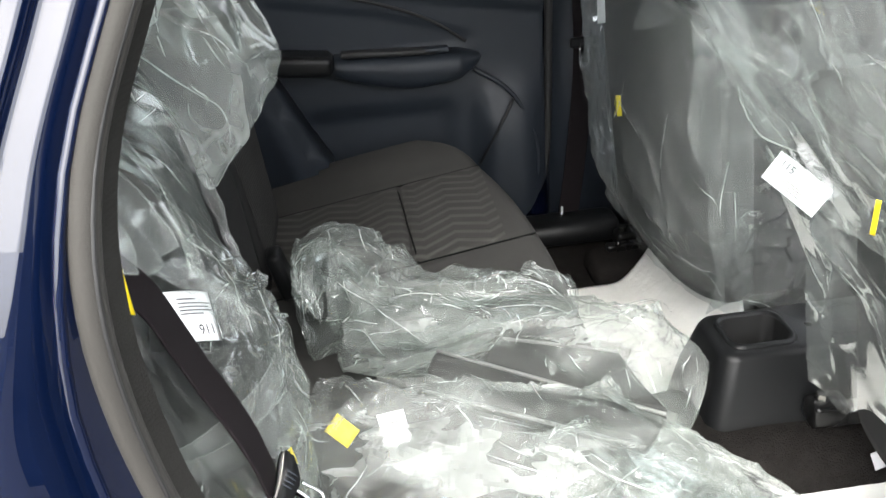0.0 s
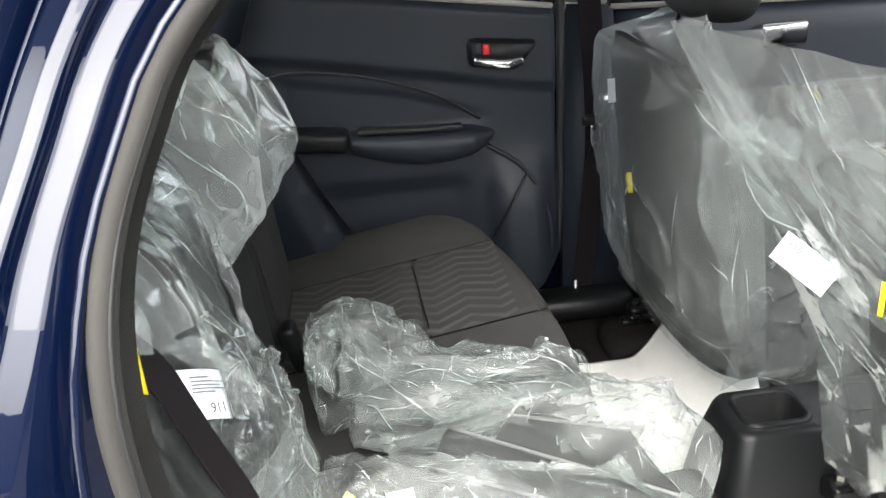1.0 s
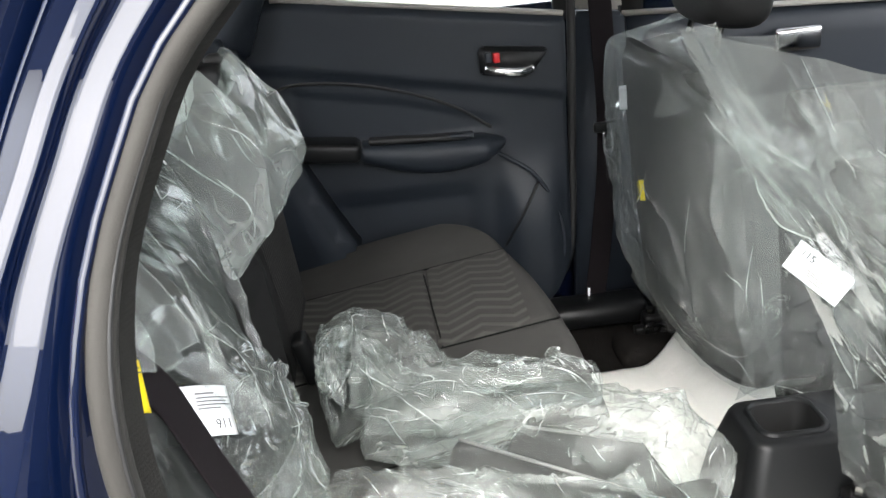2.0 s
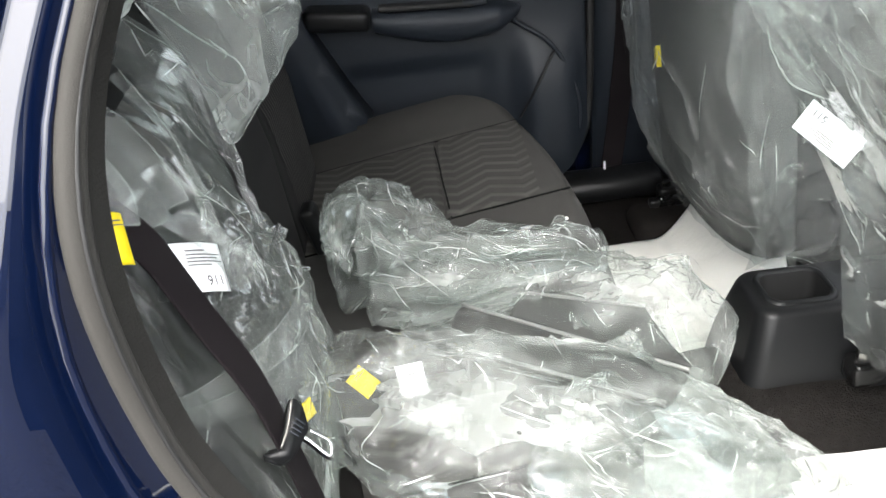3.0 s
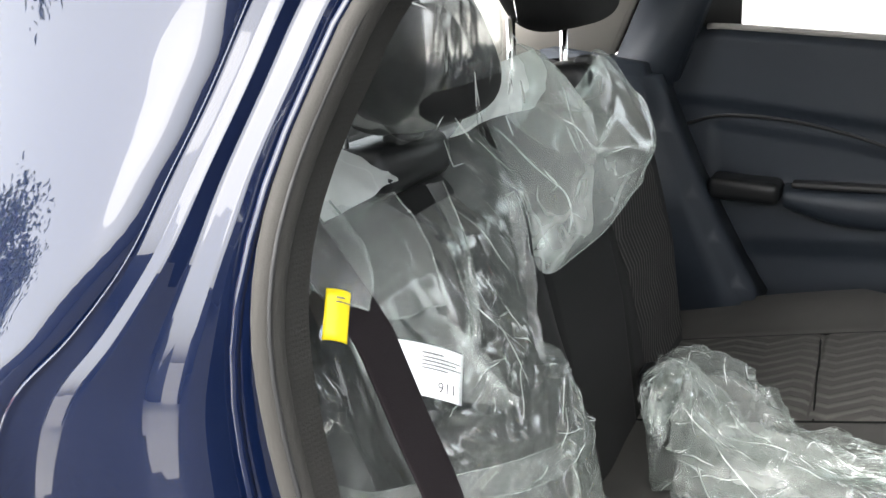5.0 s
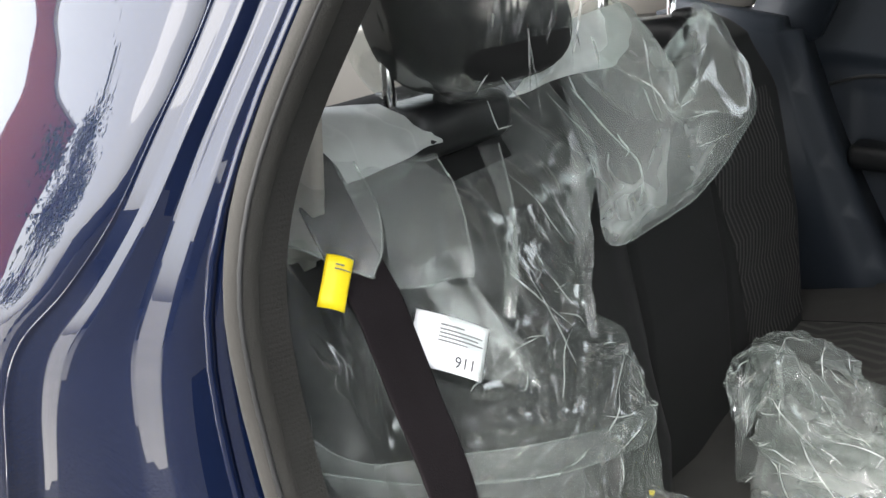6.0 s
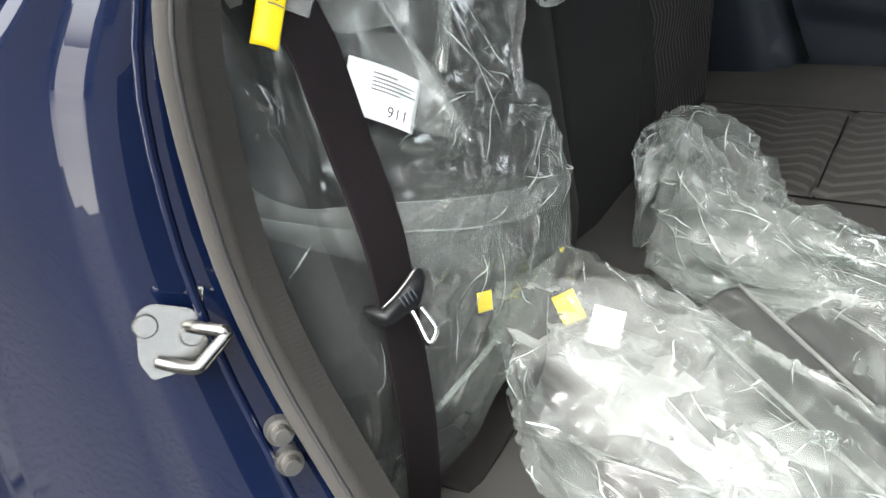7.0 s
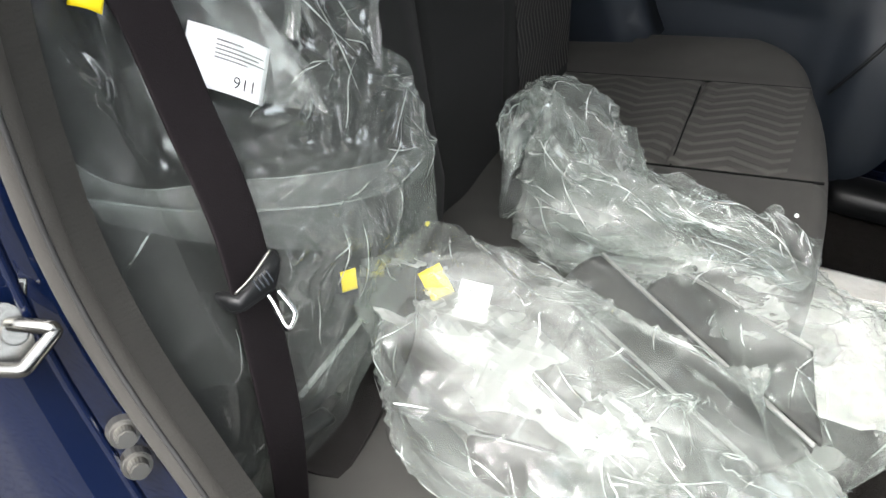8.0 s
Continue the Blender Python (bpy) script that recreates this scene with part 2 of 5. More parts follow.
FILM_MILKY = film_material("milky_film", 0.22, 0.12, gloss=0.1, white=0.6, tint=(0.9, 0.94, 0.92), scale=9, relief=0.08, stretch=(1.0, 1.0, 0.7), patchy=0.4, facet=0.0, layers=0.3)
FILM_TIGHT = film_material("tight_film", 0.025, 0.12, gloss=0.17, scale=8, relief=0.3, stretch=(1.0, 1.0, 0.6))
# extra white haze stands in for sun on the film over the seat top
FILM_SUNLIT = film_material("sunlit_film", 0.6, 0.1, gloss=0.6, scale=7, relief=0.2, facet=0.0, white=0.9, patchy=0.25)
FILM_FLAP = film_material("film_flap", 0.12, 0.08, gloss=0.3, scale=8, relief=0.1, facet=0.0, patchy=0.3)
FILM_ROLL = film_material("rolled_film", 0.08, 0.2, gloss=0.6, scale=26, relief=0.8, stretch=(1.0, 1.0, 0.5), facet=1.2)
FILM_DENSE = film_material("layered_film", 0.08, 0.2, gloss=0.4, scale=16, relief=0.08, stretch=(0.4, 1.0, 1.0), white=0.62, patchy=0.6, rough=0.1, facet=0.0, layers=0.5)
GLASS = bpy.data.materials.new("clear_glass")
GLASS.use_nodes = True
gb = GLASS.node_tree.nodes["Principled BSDF"]
gb.inputs["Transmission Weight"].default_value = 1.0
gb.inputs["Roughness"].default_value = 0.0
gb.inputs["IOR"].default_value = 1.02
gb.inputs["Base Color"].default_value = (0.92, 0.96, 0.95, 1)


# ---- building helpers ----
def part(name, bm, mat, parent=None, label="", smooth=True):
    """Links a bmesh as one mesh object, under a thing or a part if one is given."""
    me = bpy.data.meshes.new(name)
    bm.to_mesh(me)
    bm.free()
    for p in me.polygons:
        p.use_smooth = smooth
    me.materials.append(mat)
    ob = new(name, me)
    if parent is not None:
        ob.parent = parent
    if label:
        ob["label"] = label
    return ob


def thing(name, label, category, group="", kind=""):
    return tagged(new(name), label, category, group, kind)


def surface(f, nu, nv, closed_u=False, closed_v=False, thick=0.0, behind=None):
    """A sheet of nu x nv quads from f(u, v); thick: a second skin behind it, joined round the rim."""
    bm = bmesh.new()
    rows = []
    mu = nu if closed_u else nu + 1
    mv = nv if closed_v else nv + 1
    for i in range(mu):
        rows.append([bm.verts.new(f(i / nu, j / nv)) for j in range(mv)])
    for i in range(nu):
        for j in range(nv):
            bm.faces.new((rows[i][j], rows[(i + 1) % mu][j], rows[(i + 1) % mu][(j + 1) % mv], rows[i][(j + 1) % mv]))
    bm.normal_update()
    if behind:
        off = Vector(behind)
        back = [[bm.verts.new(q.co + off) for q in r] for r in rows]
        for i in range(nu):
            for j in range(nv):
                bm.faces.new((back[i][j + 1], back[i + 1][j + 1], back[i + 1][j], back[i][j]))
        for i in range(nu):
            bm.faces.new((rows[i + 1][0], rows[i][0], back[i][0], back[i + 1][0]))
            bm.faces.new((rows[i][nv], rows[i + 1][nv], back[i + 1][nv], back[i][nv]))
        for j in range(nv):
            bm.faces.new((rows[0][j], rows[0][j + 1], back[0][j + 1], back[0][j]))
            bm.faces.new((rows[nu][j + 1], rows[nu][j], back[nu][j], back[nu][j + 1]))
        bm.normal_update()
    if thick:
        bmesh.ops.solidify(bm, geom=bm.faces[:], thickness=thick)
    return bm


def rounded(cx, cy, cz, sx, sy, sz, r=0.01, seg=3, m=None, into=None):
    """A block with rounded edges."""
    bm = bmesh.new()
    bmesh.ops.create_cube(bm, size=1)
    bmesh.ops.scale(bm, vec=(sx, sy, sz), verts=bm.verts)
    bmesh.ops.bevel(bm, geom=bm.edges[:], offset=min(r, 0.49 * min(sx, sy, sz)), segments=seg, affect="EDGES", profile=0.5)
    if m is not None:
        bmesh.ops.transform(bm, matrix=m, verts=bm.verts)
    bmesh.ops.translate(bm, vec=(cx, cy, cz), verts=bm.verts)
    if into is not None:
        me = bpy.data.meshes.new("join")
        bm.to_mesh(me)
        bm.free()
        into.from_mesh(me)
        bpy.data.meshes.remove(me)
        return into
    return bm


def smooth_line(pts, n):
    """n + 1 points on a smooth curve through pts."""
    P = [Vector(p) for p in pts]
    L = [0.0]
    for a, b in zip(P, P[1:]):
        L.append(L[-1] + (b - a).length)
    res = []
    for k in range(n + 1):
        d = L[-1] * k / n
        i = max(0, min(len(P) - 2, sum(1 for v in L if v <= d) - 1))
        t = (d - L[i]) / (L[i + 1] - L[i])
        p0 = P[max(i - 1, 0)]
        p1, p2 = P[i], P[i + 1]
        p3 = P[min(i + 2, len(P) - 1)]
        a = (p2 - p0) / 2 if 0 < i else (p2 - p1)
        b = (p3 - p1) / 2 if i < len(P) - 2 else (p2 - p1)
        t2, t3 = t * t, t * t * t
        res.append(p1 * (2 * t3 - 3 * t2 + 1) + a * (t3 - 2 * t2 + t) + p2 * (3 * t2 - 2 * t3) + b * (t3 - t2))
    return res


def tube(pts, rx, ry=None, n=40, seg=12, flat=None, square=False):
    """A rod, hose or strap along pts; rx and ry are its half-sizes, flat the direction that rx lies along."""
    ry = rx if ry is None else ry
    line = smooth_line(pts, n) if n > 1 else [Vector(p) for p in pts]
    bm = bmesh.new()
    rings = []
    last = Vector(flat) if flat else None
    for i, p in enumerate(line):
        d = (line[min(i + 1, len(line) - 1)] - line[max(i - 1, 0)]).normalized()
        side = last if last is not None else d.orthogonal()
        side = (side - d * side.dot(d)).normalized()
        if flat is None:
            last = side
        up = d.cross(side)
        ring = []
        for k in range(seg):
            a = 2 * math.pi * k / seg + (math.pi / seg)
            c, s = math.cos(a), math.sin(a)
            if square:
                c = math.copysign(abs(c) ** 0.25, c)
                s = math.copysign(abs(s) ** 0.25, s)
            ring.append(bm.verts.new(p + side * (rx * c) + up * (ry * s)))
        rings.append(ring)
    for a, b in zip(rings, rings[1:]):
        for k in range(seg):
            bm.faces.new((a[k], a[(k + 1) % seg], b[(k + 1) % seg], b[k]))
    bm.faces.new(rings[0][::-1])
    bm.faces.new(rings[-1])
    bm.normal_update()
    return bm


def prism(outline, y0, y1, bevel=0.0):
    """A slab with an outline in x and z, between two y."""
    bm = bmesh.new()
    vs = [bm.verts.new((x, y0, z)) for x, z in outline]
    f = bm.faces.new(vs)
    g = bmesh.ops.extrude_face_region(bm, geom=[f])
    bmesh.ops.translate(bm, vec=(0, y1 - y0, 0), verts=[v for v in g["geom"] if isinstance(v, bmesh.types.BMVert)])
    bmesh.ops.recalc_face_normals(bm, faces=bm.faces[:])
    if bevel:
        bmesh.ops.bevel(bm, geom=bm.edges[:], offset=bevel, segments=2, affect="EDGES")
    return bm


def ease(a, b, x):
    t = min(1.0, max(0.0, (x - a) / (b - a)))
    return t * t * (3 - 2 * t)


def mixv(a, b, t):
    return a + (b - a) * t


FOLDS = []
rng = random.Random(11)
for k in range(7):
    d = Vector((rng.uniform(-1, 1), rng.uniform(-1, 1), rng.uniform(-0.6, 0.6))).normalized()
    FOLDS.append((d * (0.45, 0.6, 0.85, 1.2, 1.7, 2.4, 3.3)[k], (0.42, 0.34, 0.26, 0.19, 0.13, 0.09, 0.065)[k], rng.uniform(0, 9)))


def crumple(p, scale, seed=0.0):
    """Height of crumpled film at p: flat facets that meet in straight creases, here strong and there faint."""
    q = Vector(p) * scale
    q += 0.22 * Vector(noise.noise_vector(q * 0.5 + Vector((seed, 0, 0))))
    h = 0.0
    for k, (d, a, ph) in enumerate(FOLDS):
        s = d.dot(q) + ph + seed * (k + 1) * 0.37
        w = 0.55 + 0.9 * noise.noise(q * 0.35 + Vector((seed + 3 * k, 1.7 * k, 0)))
        h += a * max(0.0, w) * (abs((s % 1.0) - 0.5) * 2 - 0.5)
    return h


def film_sheet(f, nu, nv, amp, scale, seed, axis):
    """A crumpled sheet of film: f gives the smooth form, axis the side on which it stands off."""
    ax = Vector(axis)

    def g(u, v):
        p = Vector(f(u, v))
        return p + ax * (amp * crumple(p, scale, seed) + 0.45 * amp * crumple(p, scale * 2.6, seed + 2.0))
    return surface(g, nu, nv)


def crease_lines(f, count, seed, us, vs, run_u, run_v, wide, lift):
    """Sharp white creases and their glints on a sheet f: thin tapered ribbons that run along it and bend a little."""
    r = random.Random(seed)
    bm = bmesh.new()
    up = Vector(lift)
    for n in range(count):
        u, v = r.uniform(*us), r.uniform(*vs)
        du, dv = r.gauss(0, 1) * run_u, r.gauss(0, 1) * run_v
        bend, half, steps = r.gauss(0, 0.05), wide * r.uniform(0.4, 1.3), r.randint(7, 15)
        last = None
        for i in range(steps):
            k = i / steps
            p = Vector(f(min(1, max(0, u + k * du)), min(1, max(0, v + k * dv + bend * k * k * run_u))))
            e = Vector(f(min(1, max(0, u + (k + 0.05) * du)), min(1, max(0, v + (k + 0.05) * dv + bend * k * k * run_u)))) - p
            if e.length < 1e-6:
                break
            w = half * math.sin(math.pi * (i + 0.4) / steps)
            sd = e.cross(up).normalized()
            pair = [bm.verts.new(p + sd * w + up * 0.0015), bm.verts.new(p - sd * w + up * 0.0025)]
            if last:
                bm.faces.new((last[0], last[1], pair[1], pair[0]))
            last = pair
    return bm


def some_folds(count, seed, a, b, heading, sway, half, height, wide):
    """Random folds over a stretch a x b of a sheet: place, heading, half length, height, the two flanks, bow."""
    r = random.Random(seed)
    out = []
    for k in range(count):
        h = r.uniform(*half)
        up = r.uniform(*height) * (1 if r.random() < 0.7 else -0.7)
        out.append((r.uniform(*a), r.uniform(*b), heading + r.gauss(0, sway), h, up, r.uniform(*wide), r.uniform(*wide) * 0.6, r.gauss(0, 0.12) * h))
    return out


def fold(a0, b0, a1, b1, height, w1=0.008, w2=0.005, bow=0.0):
    """One fold between two places of a sheet."""
    return ((a0 + a1) / 2, (b0 + b1) / 2, math.atan2(b1 - b0, a1 - a0), math.hypot(a1 - a0, b1 - b0) / 2, height, w1, w2, bow)


def creased(f, axis, coord, folds, nu, nv, closed_v=False, keep=0.3, wide=0.0006, seed=1, sharp=0.38):
    """A thin sheet f(u, v) with folds that rise to a sharp crest; coord gives the place on the sheet in metres.
    Also gives the whitened, glinting crests of some of the folds as thin tapered ribbons."""
    mv = nv if closed_v else nv + 1
    uv = [(i / nu, j / nv) for i in range(nu + 1) for j in range(mv)]
    ab = np.array([coord(u, v) for u, v in uv])
    h = np.zeros(len(uv))
    for a0, b0, ang, half, up, w1, w2, bow in folds:
        da, db = ab[:, 0] - a0, ab[:, 1] - b0
        t = (da * math.cos(ang) + db * math.sin(ang)) / half
        d = db * math.cos(ang) - da * math.sin(ang) + bow * t * t
        h += up * np.clip(1 - t * t, 0, 1) * np.exp(-np.abs(d) / np.where(d > 0, w1, w2))
    bm = bmesh.new()
    pts = []
    for (u, v), k in zip(uv, h):
        p = Vector(f(u, v)) + Vector(axis(u, v) if callable(axis) else axis) * float(k)
        pts.append(bm.verts.new(p))
    for i in range(nu):
        for j in range(nv):
            k = (j + 1) % mv
            bm.faces.new((pts[i * mv + j], pts[(i + 1) * mv + j], pts[(i + 1) * mv + k], pts[i * mv + k]))
    bm.normal_update()
    for e in bm.edges:
        e.smooth = e.calc_face_angle(0.0) < sharp
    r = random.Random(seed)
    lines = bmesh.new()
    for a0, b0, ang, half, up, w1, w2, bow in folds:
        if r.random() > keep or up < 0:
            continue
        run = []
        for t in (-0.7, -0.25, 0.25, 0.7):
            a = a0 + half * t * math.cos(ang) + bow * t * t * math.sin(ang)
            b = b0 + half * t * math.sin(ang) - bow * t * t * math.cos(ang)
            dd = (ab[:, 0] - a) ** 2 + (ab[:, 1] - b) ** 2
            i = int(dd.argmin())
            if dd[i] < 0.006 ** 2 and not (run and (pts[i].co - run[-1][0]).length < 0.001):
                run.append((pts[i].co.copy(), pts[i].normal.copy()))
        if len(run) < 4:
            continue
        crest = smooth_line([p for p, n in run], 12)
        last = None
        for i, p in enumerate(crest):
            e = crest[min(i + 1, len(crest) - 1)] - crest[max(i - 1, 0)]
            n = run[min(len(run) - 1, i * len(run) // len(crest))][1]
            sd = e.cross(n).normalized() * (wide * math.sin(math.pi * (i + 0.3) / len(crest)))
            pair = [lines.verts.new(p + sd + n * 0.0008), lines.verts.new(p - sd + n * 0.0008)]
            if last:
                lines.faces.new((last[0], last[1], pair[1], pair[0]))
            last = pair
    return bm, lines


def sheet_part(name, made, mat, parent, label=""):
    """A creased sheet with its crests under it."""
    ob = part(name, made[0], mat, parent, label)
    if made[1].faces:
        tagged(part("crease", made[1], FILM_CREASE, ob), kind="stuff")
    return ob


# ---- ground ----
gr = bmesh.new()
bmesh.ops.create_grid(gr, x_segments=40, y_segments=40, size=300)
tagged(part("ground", gr, CONCRETE), "pale dusty concrete yard", "ground", kind="structure")
# added dark patch, out of view: sets where the door frame's paint reflects dark
rd = surface(lambda u, v: (mixv(-1.5, 14, u), mixv(-6.4, 1.3, v), 0.004), 20, 10)
tagged(part("road", rd, DARK_PATCH), "dark ground patch added beside the car for the paint to reflect", "road", kind="structure")

# ---- car shell, near side ----
car = thing("car", "dark blue hatchback with its rear door open", "car")
FRAME_LINE = [
    ((1.0, -0.50, 1.45), (1.0, -0.53, 1.52)), ((0.6, -0.50, 1.455), (0.6, -0.535, 1.52)), ((0.36, -0.515, 1.42), (0.33, -0.55, 1.48)),
    ((0.22, -0.545, 1.33), (0.16, -0.575, 1.37)), ((0.155, -0.57, 1.25), (0.085, -0.597, 1.265)), ((0.109, -0.59, 1.20), (0.048, -0.612, 1.205)),
    ((0.087, -0.606, 1.16), (0.027, -0.63, 1.16)), ((0.070, -0.622, 1.12), (0.008, -0.65, 1.12)), ((0.061, -0.638, 1.08), (-0.012, -0.67, 1.08)),
    ((0.058, -0.648, 1.04), (-0.044, -0.688, 1.043)), ((0.058, -0.65, 1.0), (-0.077, -0.705, 1.013)), ((0.061, -0.65, 0.96), (-0.093, -0.715, 0.98)),
    ((0.067, -0.65, 0.92), (-0.108, -0.72, 0.932)), ((0.079, -0.65, 0.88), (-0.127, -0.722, 0.89)), ((0.097, -0.65, 0.84), (-0.148, -0.724, 0.845)),
    ((0.121, -0.65, 0.80), (-0.17, -0.726, 0.79)), ((0.15, -0.65, 0.755), (-0.19, -0.728, 0.72)), ((0.2, -0.65, 0.69), (-0.205, -0.73, 0.62)),
    ((0.29, -0.65, 0.58), (-0.17, -0.73, 0.48)), ((0.40, -0.65, 0.46), (-0.06, -0.73, 0.35)), ((0.52, -0.65, 0.385), (0.15, -0.73, 0.27)),
    ((0.75, -0.65, 0.35), (0.5, -0.73, 0.25)), ((1.0, -0.65, 0.35), (1.0, -0.73, 0.25)),
]


def even_line(pts, k):
    """k steps from each point to the next, on a smooth curve."""
    P = [Vector(p) for p in pts]
    res = []
    for i in range(len(P) - 1):
        p0, p1, p2, p3 = P[max(i - 1, 0)], P[i], P[i + 1], P[min(i + 2, len(P) - 1)]
        a, b = (p2 - p0) / 2, (p3 - p1) / 2
        for j in range(k):
            t = j / k
            t2, t3 = t * t, t * t * t
            res.append(p1 * (2 * t3 - 3 * t2 + 1) + a * (t3 - 2 * t2 + t) + p2 * (3 * t2 - 2 * t3) + b * (t3 - t2))
    return res + [P[-1]]


NS = 5 * (len(FRAME_LINE) - 1)
seal_pts = even_line([a for a, b in FRAME_LINE], 5)
edge_pts = even_line([b for a, b in FRAME_LINE], 5)


def jamb(u, v):
    """The door frame's section, from the seal's seat out to the skin's hem."""
    a, b = seal_pts[round(u * NS)], edge_pts[round(u * NS)]
    low = min(1.0, max(0.0, (1.11 - a.z) / 0.3))
    p0, p1, q0, q1 = mixv(0.36, 0.30, low), mixv(0.56, 0.42, low), mixv(0.70, 0.84, low), mixv(0.82, 0.91, low)
    rows = ((0.0, -0.02), (0.04, 0.02), (0.10, 0.07), (0.18, 0.17), (p0 - 0.08, 0.38), (p0 - 0.03, 0.47), (p0, 0.50), (mixv(p0, p1, 0.5), 0.515), (p1 - 0.02, 0.53), (p1, 0.54), (p1 + 0.03, 0.57), (mixv(p1, q0, 0.5), 0.70), (q0 - 0.03, 0.81), (q0, 0.835), (mixv(q0, q1, 0.5), 0.85), (q1 - 0.01, 0.86), (q1 + 0.01, 0.88), (0.95, 0.99), (0.97, 1.04), (0.985, 1.03), (1.0, 1.0))
    k = v * (len(rows) - 1)
    i = min(int(k), len(rows) - 2)
    f = ease(0, 1, k - i) * 0.3 + (k - i) * 0.7
    w = mixv(rows[i][0], rows[i + 1][0], f)
    d = mixv(rows[i][1], rows[i + 1][1], f)
    return (mixv(a.x, b.x, w), mixv(a.y + 0.005, b.y, d), mixv(a.z, b.z, w))


part("door_jamb", surface(jamb, NS, 100, thick=-0.002), PAINT, car, "glossy dark blue painted door frame")


def quarter(u, v):
    b = edge_pts[round(u * 90)]
    w = 1 - (1 - v) ** 1.6
    x = mixv(b.x, -0.95, w)
    rim = 0.006 * (1 - ease(0, 0.02, v))
    return (x, b.y + rim - 0.004 * ease(0, 0.1, v) + 0.2 * max(0, 0.0 - x) ** 2, b.z)


part("quarter_panel", surface(quarter, 90, 40, thick=-0.002), PAINT, car, "glossy dark blue rear quarter panel")
part("lower_quarter", prism([(-0.95, 0.5), (-0.18, 0.5), (-0.12, 0.4), (-0.04, 0.335), (0.15, 0.265), (0.4, 0.25), (0.4, 0.17), (-0.95, 0.17)], -0.725, -0.695, 0.004), PAINT, car)
sill_bm = surface(lambda u, v: (mixv(-0.1, 2.4, u), mixv(-0.75, -0.7, v), mixv(0.24, 0.18, v)), 10, 3, thick=0.01)
part("sill_skirt", sill_bm, PAINT, car)
part("near_sill", rounded(1.2, -0.66, 0.26, 2.3, 0.18, 0.1, 0.02), PAINT, car)

# weatherstrip on the door frame, with its flocked lip on the inner side
seal = part("weatherstrip", tube([p + Vector((0, -0.002, 0)) for p in seal_pts], 0.0105, 0.0072, n=150, seg=14, flat=(0, 1, 0)), SEAL, car, "grey-brown flocked door weatherstrip")


def lip(u, v):
    i = u * NS
    k = min(int(i), NS - 1)
    p = seal_pts[k].lerp(seal_pts[k + 1], i - k)
    t = (seal_pts[min(k + 2, NS)] - seal_pts[max(k - 1, 0)]).normalized()
    inn = Vector((-t.z, 0, t.x))
    return p + inn * (0.003 + 0.008 * v) + Vector((0, -0.004 - 0.002 * math.sin(math.pi * v) + 0.021 * v, 0))


part("lip", surface(lip, 160, 8), LIP, seal, "grey flocked trim edge")
part("groove", tube([p + Vector((0.0055, -0.0075, 0.002)) for p in seal_pts], 0.0016, n=140, seg=6), RUBBER, seal)
part("gasket", tube([seal_pts[i].lerp(edge_pts[i], 0.12) + Vector((0, -0.008, 0)) for i in range(0, NS + 1, 2)], 0.003, n=90, seg=6), PAINT, car)

# striker on the door frame
ST = look((0.044, -0.682, 0.873), (0.044 + 0.72, -0.682 - 0.42, 0.873 + 0.5)) @ pose(0, 0, 0, 0, 180, 0) @ Matrix.Scale(0.74, 4)
plate = bmesh.new()
vs = [plate.verts.new((0.00047 * px, 0.00047 * py, 0)) for px, py in ((-57, -25), (-45, -58), (45, -58), (54, 0), (48, 20), (38, 36), (-13, 58), (-30, 57), (-45, 46))]
fc = plate.faces.new(vs)
ex = bmesh.ops.extrude_face_region(plate, geom=[fc])
bmesh.ops.translate(plate, vec=(0, 0, 0.004), verts=[q for q in ex["geom"] if isinstance(q, bmesh.types.BMVert)])
bmesh.ops.recalc_face_normals(plate, faces=plate.faces[:])
bmesh.ops.bevel(plate, geom=plate.edges[:], offset=0.0014, segments=2, affect="EDGES")
striker = part("striker", plate, ZINC, car, "zinc-plated door striker", smooth=False)
striker.matrix_basis = ST
part("loop", tube([(0.012, 0.004, 0.003), (0.020, 0.002, 0.015), (0.033, -0.003, 0.027), (0.0358, -0.0055, 0.028), (0.034, -0.0085, 0.028), (0.015, -0.022, 0.028), (0.0115, -0.024, 0.0275), (0.008, -0.024, 0.025), (-0.002, -0.021, 0.014), (-0.014, -0.015, 0.003)], 0.0052, n=60, seg=12), ZINC, striker)
for px, py in ((-0.016, 0.013), (0.014, -0.002)):
    bm = bmesh.new()
    bmesh.ops.create_cone(bm, cap_ends=True, segments=18, radius1=0.0095, radius2=0.008, depth=0.005, matrix=pose(px, py, 0.006))
    bmesh.ops.create_cone(bm, cap_ends=True, segments=6, radius1=0.0045, radius2=0.004, depth=0.003, matrix=pose(px, py, 0.0095))
    part("screw", bm, ZINC, striker, smooth=False)
bm = rounded(0, 0, 0, 0.008, 0.011, 0.003, 0.001)
clip = part("frame_clip", bm, ZINC, car, "small square metal clip")
clip.matrix_basis = look((0.051, -0.664, 0.894), (0.051 + 0.75, -0.664 - 0.52, 0.894 + 0.41)) @ pose(0, 0, 0, 0, 180, 0) @ pose(0, 0, 0, 0, 0, -15) @ Matrix.Scale(0.8, 4)
# a black plate on the clip stands in for the shade inside its hole
part("clip_hole", rounded(0, 0, 0.0015, 0.004, 0.006, 0.001, 0.0003), RUBBER, clip)

